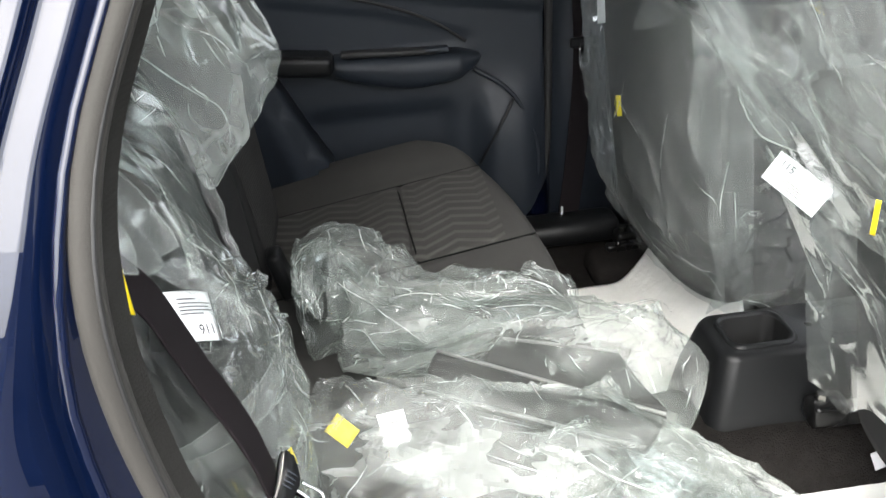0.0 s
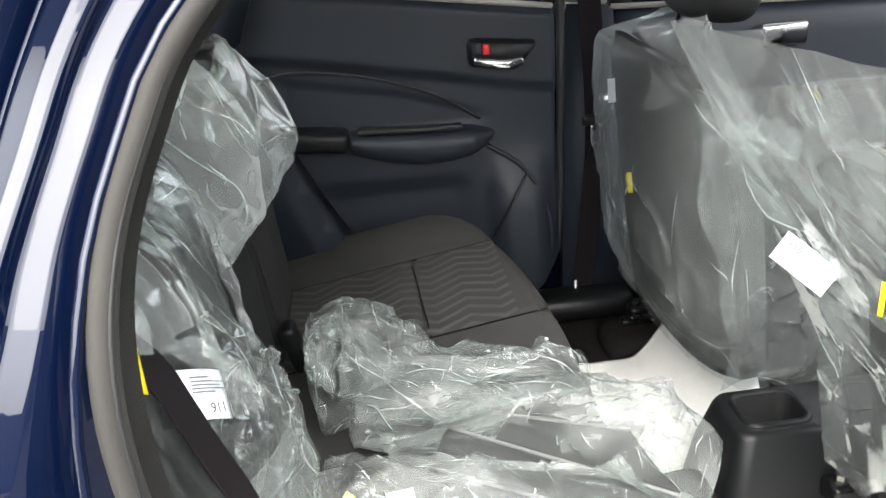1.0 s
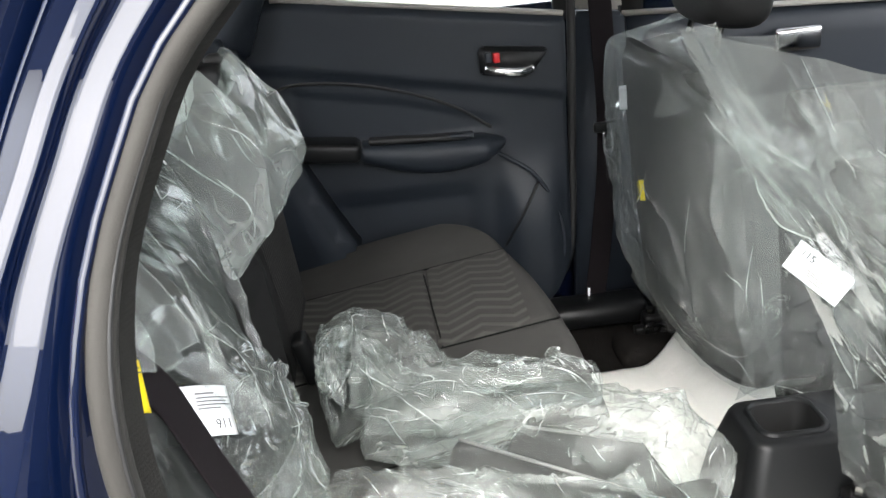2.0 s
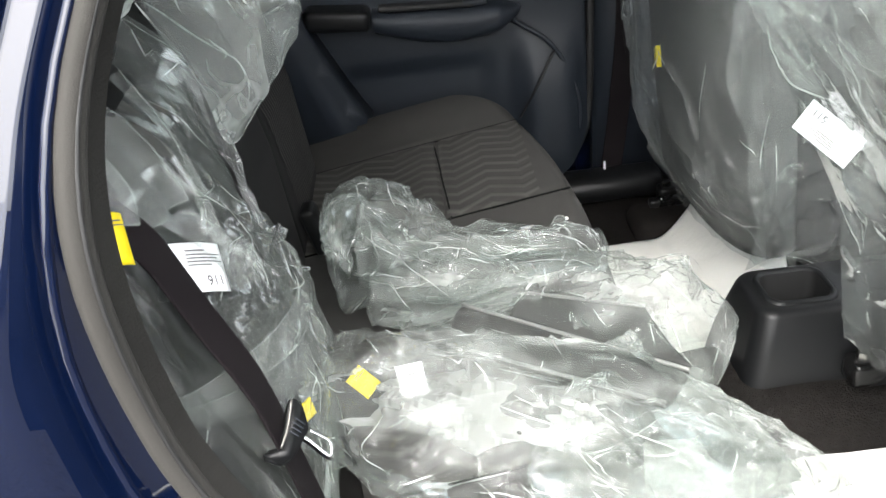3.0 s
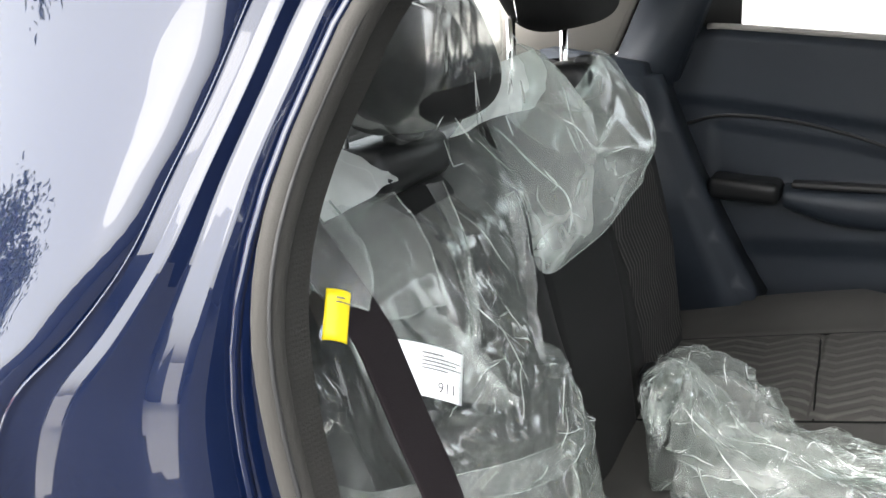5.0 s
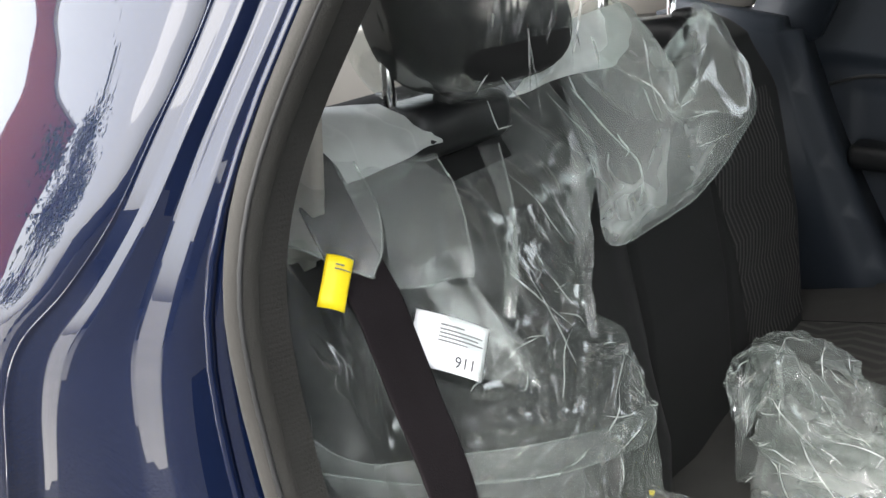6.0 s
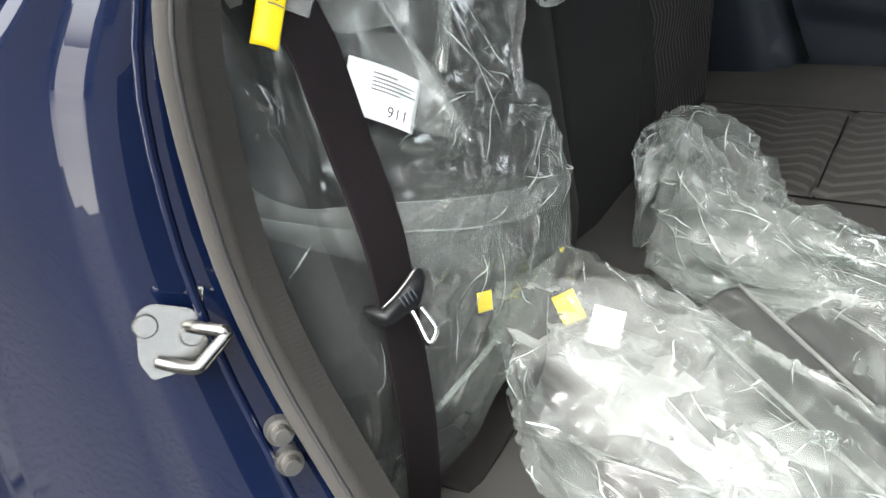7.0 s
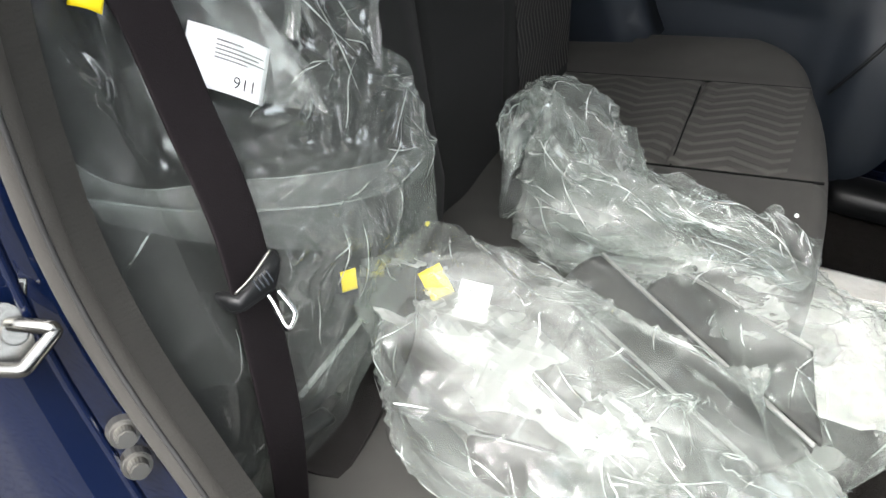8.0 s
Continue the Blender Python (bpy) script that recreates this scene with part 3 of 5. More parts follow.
# lower bolts of the door frame
for x, z in ((0.095, 0.811), (0.099, 0.788)):
    bm = bmesh.new()
    bmesh.ops.create_cone(bm, cap_ends=True, segments=24, radius1=0.0125, radius2=0.0115, depth=0.012)
    bmesh.ops.create_cone(bm, cap_ends=True, segments=20, radius1=0.0085, radius2=0.007, depth=0.012, matrix=pose(0, 0, 0.01))
    bmesh.ops.bevel(bm, geom=bm.edges[:], offset=0.001, segments=2, affect="EDGES")
    b = part("bolt", bm, PLATED, car, "plated bolt head", smooth=False)
    b.matrix_basis = look((x, -0.662, z), (x + 0.75, -0.662 - 0.5, z + 0.35)) @ pose(0, 0, 0, 0, 180, 0) @ Matrix.Scale(0.72, 4)

# ---- roof, floor, tail, nose ----
part("roof", surface(lambda u, v: (mixv(-0.3, 1.55, u), mixv(-0.5, 0.66, v), mixv(1.6, 1.45, v) - 0.03 * (2 * v - 1) ** 2 - 0.05 * ease(0.25, -0.1, u) - 0.03 * ease(0.75, 1, u)), 16, 12, thick=0.03), PAINT, car)
part("headliner", surface(lambda u, v: (mixv(-0.29, 1.5, u), mixv(-0.47, 0.62, v), mixv(1.56, 1.41, v) - 0.03 * (2 * v - 1) ** 2 - 0.05 * ease(0.25, -0.1, u) - 0.03 * ease(0.75, 1, u)), 16, 12), GREY, car)


def floor_pan(u, v):
    x, y = mixv(0.3, 2.2, u), mixv(-0.66, 0.72, v)
    z = 0.330 + 0.08 * math.exp(-(((y + 0.065) / 0.125) ** 4)) * ease(0.5, 0.6, x) + 0.12 * ease(1.8, 2.2, x)
    z += 0.004 * noise.noise(Vector((x * 9, y * 9, 3)))
    return (x, y, z)


part("carpet", surface(floor_pan, 60, 60, behind=(0, 0, -0.02)), CARPET, car, "black needle-felt floor carpet")
part("seat_pan", rounded(0.12, 0, 0.33, 0.62, 1.3, 0.12, 0.03), CARPET, car)
part("boot_floor", rounded(-0.42, 0, 0.42, 0.7, 1.25, 0.04, 0.01), CARPET, car)
part("tailgate", rounded(-0.86, 0, 0.71, 0.08, 1.5, 0.78, 0.04), PAINT, car)
part("tailgate_trim", rounded(-0.805, 0, 0.75, 0.03, 1.24, 0.70, 0.012), GREY, car, "grey-beige inner tailgate trim")
part("firewall", rounded(1.95, 0, 0.62, 0.5, 1.5, 0.7, 0.08), TRIM, car, "black dashboard")
for y, mat in ((-0.61, GREY), (0.61, TRIM)):
    part("luggage_trim", rounded(-0.42, y * 1.06, 0.75, 0.72, 0.06, 0.56, 0.03), mat, car)
part("pillar_trim", prism([(-0.72, 1.0), (0.0, 1.01), (0.03, 1.2), (0.1, 1.34), (-0.4, 1.36)], -0.535, -0.565, 0.01), GREY, car)
part("pillar_trim", prism([(-0.72, 1.0), (-0.05, 1.01), (0.03, 1.2), (0.08, 1.34), (-0.02, 1.345), (-0.16, 1.065), (-0.72, 1.055)], 0.628, 0.689, 0.006), TRIM, car)
part("pillar_trim", prism([(-0.72, 1.058), (-0.17, 1.068), (-0.03, 1.345), (-0.4, 1.36)], 0.632, 0.689, 0.006), GREY, car, "grey-beige far rear pillar trim")

# ---- far side ----


def door_skin(u, v):
    """The door panel: a proud upper band, a shallow pad over the armrest and a corner that rounds off below."""
    x = mixv(-0.16, 0.570, v)
    top = 1.108 - 0.147 * max(0, x - 0.02)
    low = 0.385 + 0.11 * max(0, (x - 0.45) / 0.115) ** 2.2
    z = mixv(low, top, u)
    line = 0.976 - 0.19 * max(0, x + 0.02)
    y = 0.682 - 0.012 * ease(line - 0.012, line + 0.012, z) + 0.02 * ease(top - 0.018, top, z)
    y += 0.006 * ease(0.0, 0.02, x) * (1 - ease(0.36, 0.46, x)) * ease(0.80, 0.815, z) * (1 - ease(line - 0.05, line - 0.035, z + 0.12 * max(0, x - 0.25)))
    y += 0.014 * (1 - ease(0.66, 0.71, z)) * ease(0.05, 0.09, x) * (1 - ease(0.34, 0.40, x))
    y -= 0.045 * math.exp(-(((x - 0.49) / 0.066) ** 4) - (((z - 0.54) / 0.16) ** 4))
    return (x, y, z)


far_door = part("rear_door", surface(door_skin, 90, 90, behind=(0, 0.012, 0)), TRIM, car, "black moulded plastic rear door panel")


def armrest_skin(u, v):
    x = mixv(0.142, 0.44, u)
    e = min(1, (1 - u) / 0.16) ** 0.5 if u > 0.84 else 1
    a = v * math.pi * 1.05 - 0.05
    bow = 0.014 * math.sin(math.pi * u)
    return (x, 0.68 - (0.044 + 0.008 * u) * e * max(0, math.sin(a)) ** 0.6, 0.796 - 0.012 * u - bow * 1.1 + (0.02 + bow) * e * math.cos(a) * (1 if math.cos(a) > 0 else 1.2))


ARC = ((-0.04, 0.93), (0.03, 0.944), (0.14, 0.932), (0.25, 0.902), (0.341, 0.863), (0.41, 0.815))
part("panel_line", tube([(x, 0.6785, z) for x, z in ARC], 0.003, 0.004, n=40, seg=6), RUBBER, far_door)
part("armrest", surface(armrest_skin, 60, 24), TRIM, far_door, "black soft-grain armrest pull")
part("armrest_pad", rounded(0.074, 0.648, 0.812, 0.128, 0.07, 0.042, 0.013, 4, m=Matrix.Rotation(radians(6), 4, "Y")), TRIM2, far_door)
part("pocket", rounded(0.25, 0.652, 0.815, 0.19, 0.03, 0.012, 0.005, m=Matrix.Rotation(radians(3), 4, "Y")), RUBBER, far_door)
part("window_switch", rounded(0.345, 0.648, 0.812, 0.05, 0.022, 0.012, 0.004), TRIM, far_door)
part("speaker_rib", tube([(0.418, 0.636, 0.562), (0.458, 0.63, 0.63), (0.498, 0.642, 0.697)], 0.0035, n=16, seg=6), TRIM2, far_door)
part("speaker_lip", tube([(0.42, 0.67, 0.76), (0.49, 0.66, 0.71), (0.535, 0.656, 0.63), (0.552, 0.66, 0.545), (0.53, 0.668, 0.45)], 0.005, n=30, seg=8), TRIM, far_door)
bez = part("handle_bezel", prism([(0.394, 0.928), (0.392, 0.976), (0.402, 0.983), (0.53, 0.969), (0.531, 0.96), (0.49, 0.914)], 0.654, 0.676, 0.004), TRIM2, far_door)
part("handle_cup", prism([(0.40, 0.934), (0.40, 0.973), (0.521, 0.962), (0.485, 0.921)], 0.651, 0.655, 0.001), RUBBER, bez)
part("lever", tube([(0.402, 0.648, 0.940), (0.43, 0.64, 0.934), (0.47, 0.64, 0.929), (0.5, 0.648, 0.932)], 0.0088, 0.005, n=20, seg=10, flat=(0, 0, 1)), CHROME, bez, "chrome inner door lever")
part("lock_tab", rounded(0.426, 0.646, 0.961, 0.014, 0.012, 0.02, 0.003), RED, bez, "red lock indicator")
part("lock_knob", rounded(0.41, 0.646, 0.963, 0.013, 0.012, 0.02, 0.003), TRIM, bez)
part("sill_strip", tube([(0.0, 0.692, 1.108), (0.05, 0.692, 1.103), (0.3, 0.692, 1.066), (0.57, 0.692, 1.027)], 0.012, 0.006, n=24, seg=10, flat=(0, 1, 0)), GREY, far_door, "grey window sill strip")
part("window_frame", prism([(-0.2, 1.1), (0.056, 1.1), (0.058, 1.16), (0.11, 1.33), (0.545, 1.345), (0.556, 1.027), (0.58, 1.027), (0.58, 1.39), (0.06, 1.385), (-0.2, 1.2)], 0.695, 0.725, 0.003), RUBBER, far_door)
pane = part("pane", prism([(0.0, 1.04), (0.06, 1.36), (0.56, 1.37), (0.56, 1.0)], 0.708, 0.712), GLASS, far_door)
pane.visible_shadow = False
part("door_seal", tube([(0.592, 0.692, 1.36), (0.587, 0.692, 0.99), (0.581, 0.69, 0.75), (0.575, 0.69, 0.56), (0.556, 0.69, 0.47), (0.505, 0.69, 0.41), (0.42, 0.69, 0.38), (0.1, 0.69, 0.37)], 0.009, n=80, seg=8), RUBBER, car)

# middle pillar of the far side
part("pillar_lower", prism([(0.585, 0.3), (0.588, 0.62), (0.596, 1.025), (0.70, 1.015), (0.74, 0.3)], 0.698, 0.75, 0.008), TRIM, car, "black lower pillar trim")
part("pillar_upper", prism([(0.596, 1.03), (0.60, 1.4), (0.665, 1.4), (0.695, 1.02)], 0.695, 0.74, 0.008), GREY, car, "grey-beige upper pillar trim")
part("scuff_trim", rounded(0.60, 0.66, 0.37, 0.26, 0.09, 0.06, 0.025), TRIM2, car, "black glossy sill scuff trim")
fd = part("front_door", surface(lambda u, v: (mixv(0.71, 2.0, v), 0.715 + 0.012 * ease(0.95, 1, u) - 0.01 * math.sin(math.pi * u), mixv(0.33, 1.008 - 0.06 * v, u)), 20, 30, behind=(0, 0.015, 0)), TRIM, car, "black front door panel")
part("door_pull", rounded(1.25, 0.68, 0.78, 0.4, 0.08, 0.07, 0.02), TRIM2, fd)
part("inner_handle", rounded(1.06, 0.695, 0.925, 0.1, 0.03, 0.05, 0.008), CHROME, fd)
part("window_sill", tube([(0.70, 0.72, 1.01), (2.0, 0.72, 0.95)], 0.012, 0.006, n=4, seg=10, flat=(0, 1, 0)), GREY, fd)
part("front_window_frame", prism([(0.70, 1.0), (0.70, 1.40), (1.35, 1.39), (2.0, 1.05), (2.0, 0.945), (1.93, 0.945), (1.33, 1.35), (0.745, 1.36), (0.745, 1.0)], 0.72, 0.75, 0.003), RUBBER, fd)
fp = part("pane", prism([(0.72, 0.98), (0.72, 1.38), (1.34, 1.37), (1.95, 0.95)], 0.732, 0.736), GLASS, fd)
fp.visible_shadow = False
mir = part("door_mirror", rounded(1.29, 0.92, 1.06, 0.09, 0.19, 0.14, 0.045, 5), PAINT, car, "side mirror")
part("mirror_glass", rounded(1.243, 0.92, 1.06, 0.006, 0.155, 0.11, 0.002), CHROME, mir)
part("outer_skin", surface(lambda u, v: (mixv(-0.9, 2.2, u), 0.80 + 0.05 * math.sin(math.pi * v), mixv(0.25, 1.04, v)), 20, 8, thick=0.01), PAINT, car)
part("roof_rail", tube([(-0.3, 0.69, 1.38), (0.6, 0.69, 1.405), (1.35, 0.68, 1.40), (2.0, 0.72, 1.05)], 0.035, n=40, seg=10), GREY, car)
part("near_roof_rail", tube([(0.9, -0.49, 1.54), (1.35, -0.52, 1.5), (2.0, -0.70, 1.05)], 0.03, n=40, seg=10), PAINT, car)
part("near_pillar", tube([(0.87, -0.69, 0.25), (0.88, -0.69, 1.0), (0.88, -0.5, 1.5)], 0.05, 0.03, n=24, seg=12, flat=(1, 0, 0)), PAINT, car)
nfd = part("near_front_door", surface(lambda u, v: (mixv(0.93, 2.0, v), -0.72 - 0.04 * math.sin(math.pi * u), mixv(0.25, 1.04, u)), 10, 20, thick=0.06), PAINT, car)


def open_door(u, v):
    w = 0.98
    k = v * w
    return (0.90 + 0.13 * k, -0.76 - k, mixv(0.30, 1.06, u))


od = part("open_door", surface(open_door, 10, 20, thick=0.05), TRIM, car, "open rear door with black inner trim")
part("outer_panel", surface(lambda u, v: Vector(open_door(u, v)) + Vector((0.065, 0, 0)), 10, 20, thick=-0.01), PAINT, od)
part("window_frame", tube([(0.90, -0.78, 1.05), (0.88, -0.66, 1.4), (0.93, -1.02, 1.46), (0.99, -1.47, 1.38), (1.025, -1.72, 1.06)], 0.022, n=40, seg=8), RUBBER, od)
dp = part("pane", surface(lambda u, v: (0.93 + 0.13 * v, -0.82 - 0.85 * v, mixv(1.05, 1.42 - 0.25 * v * v, u)), 4, 8, thick=0.004), GLASS, od)
dp.visible_shadow = False
for x, y in ((-0.32, -0.72), (-0.32, 0.72), (2.13, -0.72), (2.13, 0.72)):
    bm = bmesh.new()
    bmesh.ops.create_cone(bm, cap_ends=True, segments=40, radius1=0.29, radius2=0.29, depth=0.18, matrix=pose(x, y, 0.29, 90))
    bmesh.ops.bevel(bm, geom=bm.edges[:], offset=0.03, segments=2, affect="EDGES")
    wheel = part("tyre", bm, RUBBER, car)
    bm = bmesh.new()
    bmesh.ops.create_cone(bm, cap_ends=True, segments=32, radius1=0.19, radius2=0.18, depth=0.2, matrix=pose(x, y, 0.29, 90))
    part("rim", bm, ZINC, wheel)

# far trim beside the rear seat's back
part("side_bolster", prism([(-0.3, 0.5), (0.06, 0.53), (0.125, 0.592), (0.085, 0.66), (0.045, 0.745), (0.007, 0.826), (-0.04, 0.95), (-0.075, 1.05), (-0.3, 1.1)], 0.535, 0.68, 0.02), TRIM, car, "black trim beside the seat back")
part("side_bolster", prism([(-0.3, 0.5), (0.0, 0.52), (0.04, 0.58), (0.02, 0.66), (-0.02, 0.80), (-0.06, 0.97), (-0.3, 1.04)], -0.64, -0.605, 0.015), TRIM, car)


part("belt_hook", tube([(-0.10, 0.612, 0.80), (-0.094, 0.598, 0.796), (-0.093, 0.594, 0.785), (-0.1, 0.597, 0.777), (-0.108, 0.603, 0.781)], 0.0032, n=24, seg=8), PLATED, car, "small plated hook on the far side trim")

# ---- rear seat ----
def cushion_z(x, y):
    a = abs(y)
    z = 0.583 + 0.155 * x + 0.06 * y * y
    z += 0.012 * math.exp(-(((a - 0.52) / 0.07) ** 2)) * math.exp(-(((x - 0.22) / 0.2) ** 2))
    z -= 0.035 * ease(0.575, 0.618, a) ** 1.5
    z -= 0.008 * math.exp(-((y / 0.05) ** 2))
    for g in (0.414, 0.131):
        z -= 0.003 * math.exp(-(((a - g) / 0.005) ** 2))
    if 0.131 < a < 0.414:
        z -= 0.003 * math.exp(-(((x - 0.237) / 0.005) ** 2))
        z += 0.004 * math.sin(math.pi * (a - 0.131) / 0.283)
    return z


def cushion_front(y):
    a = abs(y)
    return 0.441 - 0.28 * a * a - 3.1 * max(0, a - 0.46) ** 2 - 0.06 * ease(0.585, 0.618, a)


def cushion(u, v):
    y = mixv(-0.618, 0.618, v)
    xf = cushion_front(y) + 0.004
    if u < 0.8:
        t = u / 0.8
        x = mixv(-0.04, xf - 0.025, t)
        return (x, y, cushion_z(x, y))
    a = (u - 0.8) / 0.2
    zt = cushion_z(xf - 0.025, y)
    if a < 0.5:
        th = a * math.pi
        return (xf - 0.025 + 0.025 * math.sin(th), y, zt - 0.025 + 0.025 * math.cos(th))
    return (xf - 0.09 * (a - 0.5), y, zt - 0.025 - 0.5 * (a - 0.5))


def near_x(y, z):
    """Where the film over the narrow seat back stands."""
    mid = 0.075 - 0.30 * (z - 0.79)
    out = 0.108 - 0.36 * max(0, z - 0.79) - 0.05 * max(0, 0.79 - z)
    return mixv(min(mid, 0.1), out, ease(-0.16, -0.44, y)) - 0.03 * ease(-0.58, -0.63, y) - 0.05 * ease(1.0, 1.08, z)


def back_x(y, z):
    wide = 0.008 - 0.07 * (z - 0.62) - 0.12 * max(0, z - 0.78) - 0.03 * ease(0.96, 1.06, z)
    wide -= 0.06 * ease(0.41, 0.5, y)
    for g in (0.13, 0.42):
        wide -= 0.004 * math.exp(-(((y - g) / 0.004) ** 2))
    narrow = near_x(y, z) - 0.035
    return mixv(wide, narrow, ease(-0.09, -0.2, y)) - 0.015 * math.exp(-(((y + 0.1) / 0.006) ** 2))


rear_seat = thing("rear_seat", "charcoal fabric rear bench seat with chevron inserts", "car seat")
part("cushion", surface(cushion, 150, 220, behind=(-0.008, 0, -0.008)), FABRIC, rear_seat, "charcoal woven fabric bench cushion")


def insert_patch(x0, x1, y0, y1, off=0.0015):
    return surface(lambda u, v: (mixv(x0, x1, u), mixv(y0, y1, v), cushion_z(mixv(x0, x1, u), mixv(y0, y1, v)) + off), 90, 60)


for x0, x1 in ((0.0, 0.2355), (0.2385, 0.385)):
    for y0, y1 in ((0.133, 0.412), (-0.412, -0.133)):
        part("insert", insert_patch(x0, x1, y0, y1), CHEVRON, rear_seat, "chevron-patterned fabric insert")


def seam(pts, n=30):
    line = [(x, y, cushion_z(x, y) + 0.0005) for x, y in pts]
    part("seam", tube(line, 0.0019, 0.0019, n=n, seg=6), STITCH, rear_seat)


for sg in (1, -1):
    seam([(0.0 + 0.385 * k / 12, sg * 0.414) for k in range(13)], 60)
    seam([(0.0 + 0.43 * k / 12, sg * 0.131) for k in range(13)], 60)
    seam([(0.230 + 0.015 * (k / 8), sg * (0.412 - 0.279 * k / 8)) for k in range(9)])

bm = bmesh.new()
bmesh.ops.create_icosphere(bm, subdivisions=2, radius=0.0028, matrix=pose(0.408, 0.045, cushion_z(0.408, 0.045) + 0.001))
part("lint", bm, LABEL, rear_seat, "white fleck")


def back_half(y0, y1):
    def f(u, v):
        y = mixv(y0, y1, v)
        if u < 0.86:
            z = mixv(0.56, 1.05, u / 0.86)
            return (back_x(y, z), y, z)
        t = (u - 0.86) / 0.14
        xb = back_x(y, 1.05)
        return (xb - 0.12 * t, y, 1.05 + 0.03 * math.sin(math.pi * t))
    return f


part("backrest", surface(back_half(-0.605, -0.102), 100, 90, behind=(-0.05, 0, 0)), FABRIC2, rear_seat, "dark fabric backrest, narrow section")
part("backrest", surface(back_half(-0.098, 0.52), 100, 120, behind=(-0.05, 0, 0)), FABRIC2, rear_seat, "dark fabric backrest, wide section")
part("back_insert", surface(lambda u, v: (back_x(mixv(mixv(0.19, 0.12, u), mixv(0.41, 0.37, u), v), mixv(0.615, 0.98, u)) + 0.002, mixv(mixv(0.19, 0.12, u), mixv(0.41, 0.37, u), v), mixv(0.615, 0.98, u)), 40, 30), RIBBED, rear_seat, "ribbed fabric insert")


def headrest_bm(w, h, d):
    bm = bmesh.new()
    bmesh.ops.create_uvsphere(bm, u_segments=32, v_segments=20, radius=1)
    for q in bm.verts:
        c = q.co
        c.x, c.y, c.z = [math.copysign(abs(k) ** 0.62, k) for k in c]
        c.x, c.y, c.z = c.x * d / 2 * (1 - 0.15 * c.z), c.y * w / 2 * (1 - 0.1 * max(0, c.z)), c.z * h / 2
        c.x -= 0.03 * (c.z / h)
    return bm


for y, rods in ((-0.325, (-0.408, -0.33)), (0.03, (-0.075, 0.09))):
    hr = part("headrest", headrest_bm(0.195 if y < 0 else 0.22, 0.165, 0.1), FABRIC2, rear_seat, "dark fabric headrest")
    hr.matrix_basis = pose(-0.045, y, 1.171 if y < 0 else 1.23, 0, -8, 0)
    for yr in rods:
        part("rod", tube([(-0.062, yr, 1.03), (-0.055, yr, 1.17)], 0.0052, n=2, seg=10), CHROME, rear_seat)
    gx, gy, gz, gw = (-0.05, -0.362, 1.068, 0.122) if y < 0 else (0.0, -0.05, 1.096, 0.08)
    g = part("headrest_guide", rounded(gx, gy, gz, 0.07, gw, 0.042, 0.016, 4), TRIM2, rear_seat)
    part("button", rounded(gx + 0.02, gy, gz + 0.022, 0.02, gw * 0.35, 0.012, 0.006), RUBBER, g)


# ---- front seats ----
def front_seat(name, cy, half, lean, label):
    """A bucket seat: lean gives the back face's x at a height."""
    s = thing(name, label, "car seat", group="front seats")

    def shell(u, v):
        z = mixv(0.50, 1.02, u)
        a = 2 * math.pi * v
        c, sn = math.cos(a), math.sin(a)
        c, sn = math.copysign(abs(c) ** 0.55, c), math.copysign(abs(sn) ** 0.55, sn)
        k = 1 - ease(0.88, 1.0, u) * 0.28 - 0.12 * ease(0.7, 0.95, u)
        th = 0.075 * (1 - 0.45 * ease(0.75, 1.0, u))
        x = lean(z) + th - c * th
        return (x - (0.02 * (abs(sn) ** 2) if c < 0 else -0.015 * abs(sn) ** 2), cy + sn * half * k, z - 0.03 * ease(0.85, 1, u) * abs(sn) ** 2)
    bm = surface(shell, 40, 64, closed_v=True)
    bmesh.ops.holes_fill(bm, edges=bm.edges[:])
    part("backrest", bm, FABRIC2, s, "dark fabric seat back")
    xb = lean(0.45)
    part("cushion", rounded(xb + 0.3, cy, 0.53, 0.5, 2 * half - 0.06, 0.13, 0.05, 5), FABRIC2, s)
    h = part("headrest", headrest_bm(0.25, 0.18, 0.11), VINYL, s, "black headrest")
    h.matrix_basis = pose(lean(1.0) + 0.125, cy, 1.12, 0, 6, 0)
    for dy in (-0.06, 0.06):
        part("rod", tube([(lean(1.0) + 0.1, cy + dy, 0.99), (lean(1.0) + 0.125, cy + dy, 1.12)], 0.006, n=2, seg=10), CHROME, s)
    for dy in (-half + 0.03, half - 0.02 + (0.06 if cy < 0 else 0)):
        xb = lean(0.45) - (0.02 if cy < 0 else 0)
        zr = 0.43 if cy < 0 < dy else 0.365
        r = part("rail", rounded(xb + 0.27, cy + dy, zr, 0.5, 0.03, 0.028, 0.006), STEEL, s, "black steel seat rail")
        part("bracket", rounded(xb + 0.045, cy + dy, zr + 0.01, 0.055, 0.04, 0.04, 0.008), STEEL, r)
        bm = bmesh.new()
        bmesh.ops.create_cone(bm, cap_ends=True, segments=6, radius1=0.01, radius2=0.009, depth=0.014, matrix=pose(xb + 0.035, cy + dy, zr + 0.035))
        part("bolt", bm, ZINC, r, smooth=False)
    return s


def lean_far(z):
    return 0.645 - 0.11 * (z - 0.76)


def near_rim(z):
    """The free edge of the film over the driver's seat."""
    return 0.64 - 0.5 * max(0, z - 0.79) + 0.17 * max(0, 0.79 - z)


def lean_near(z):
    return near_rim(z) + 0.07


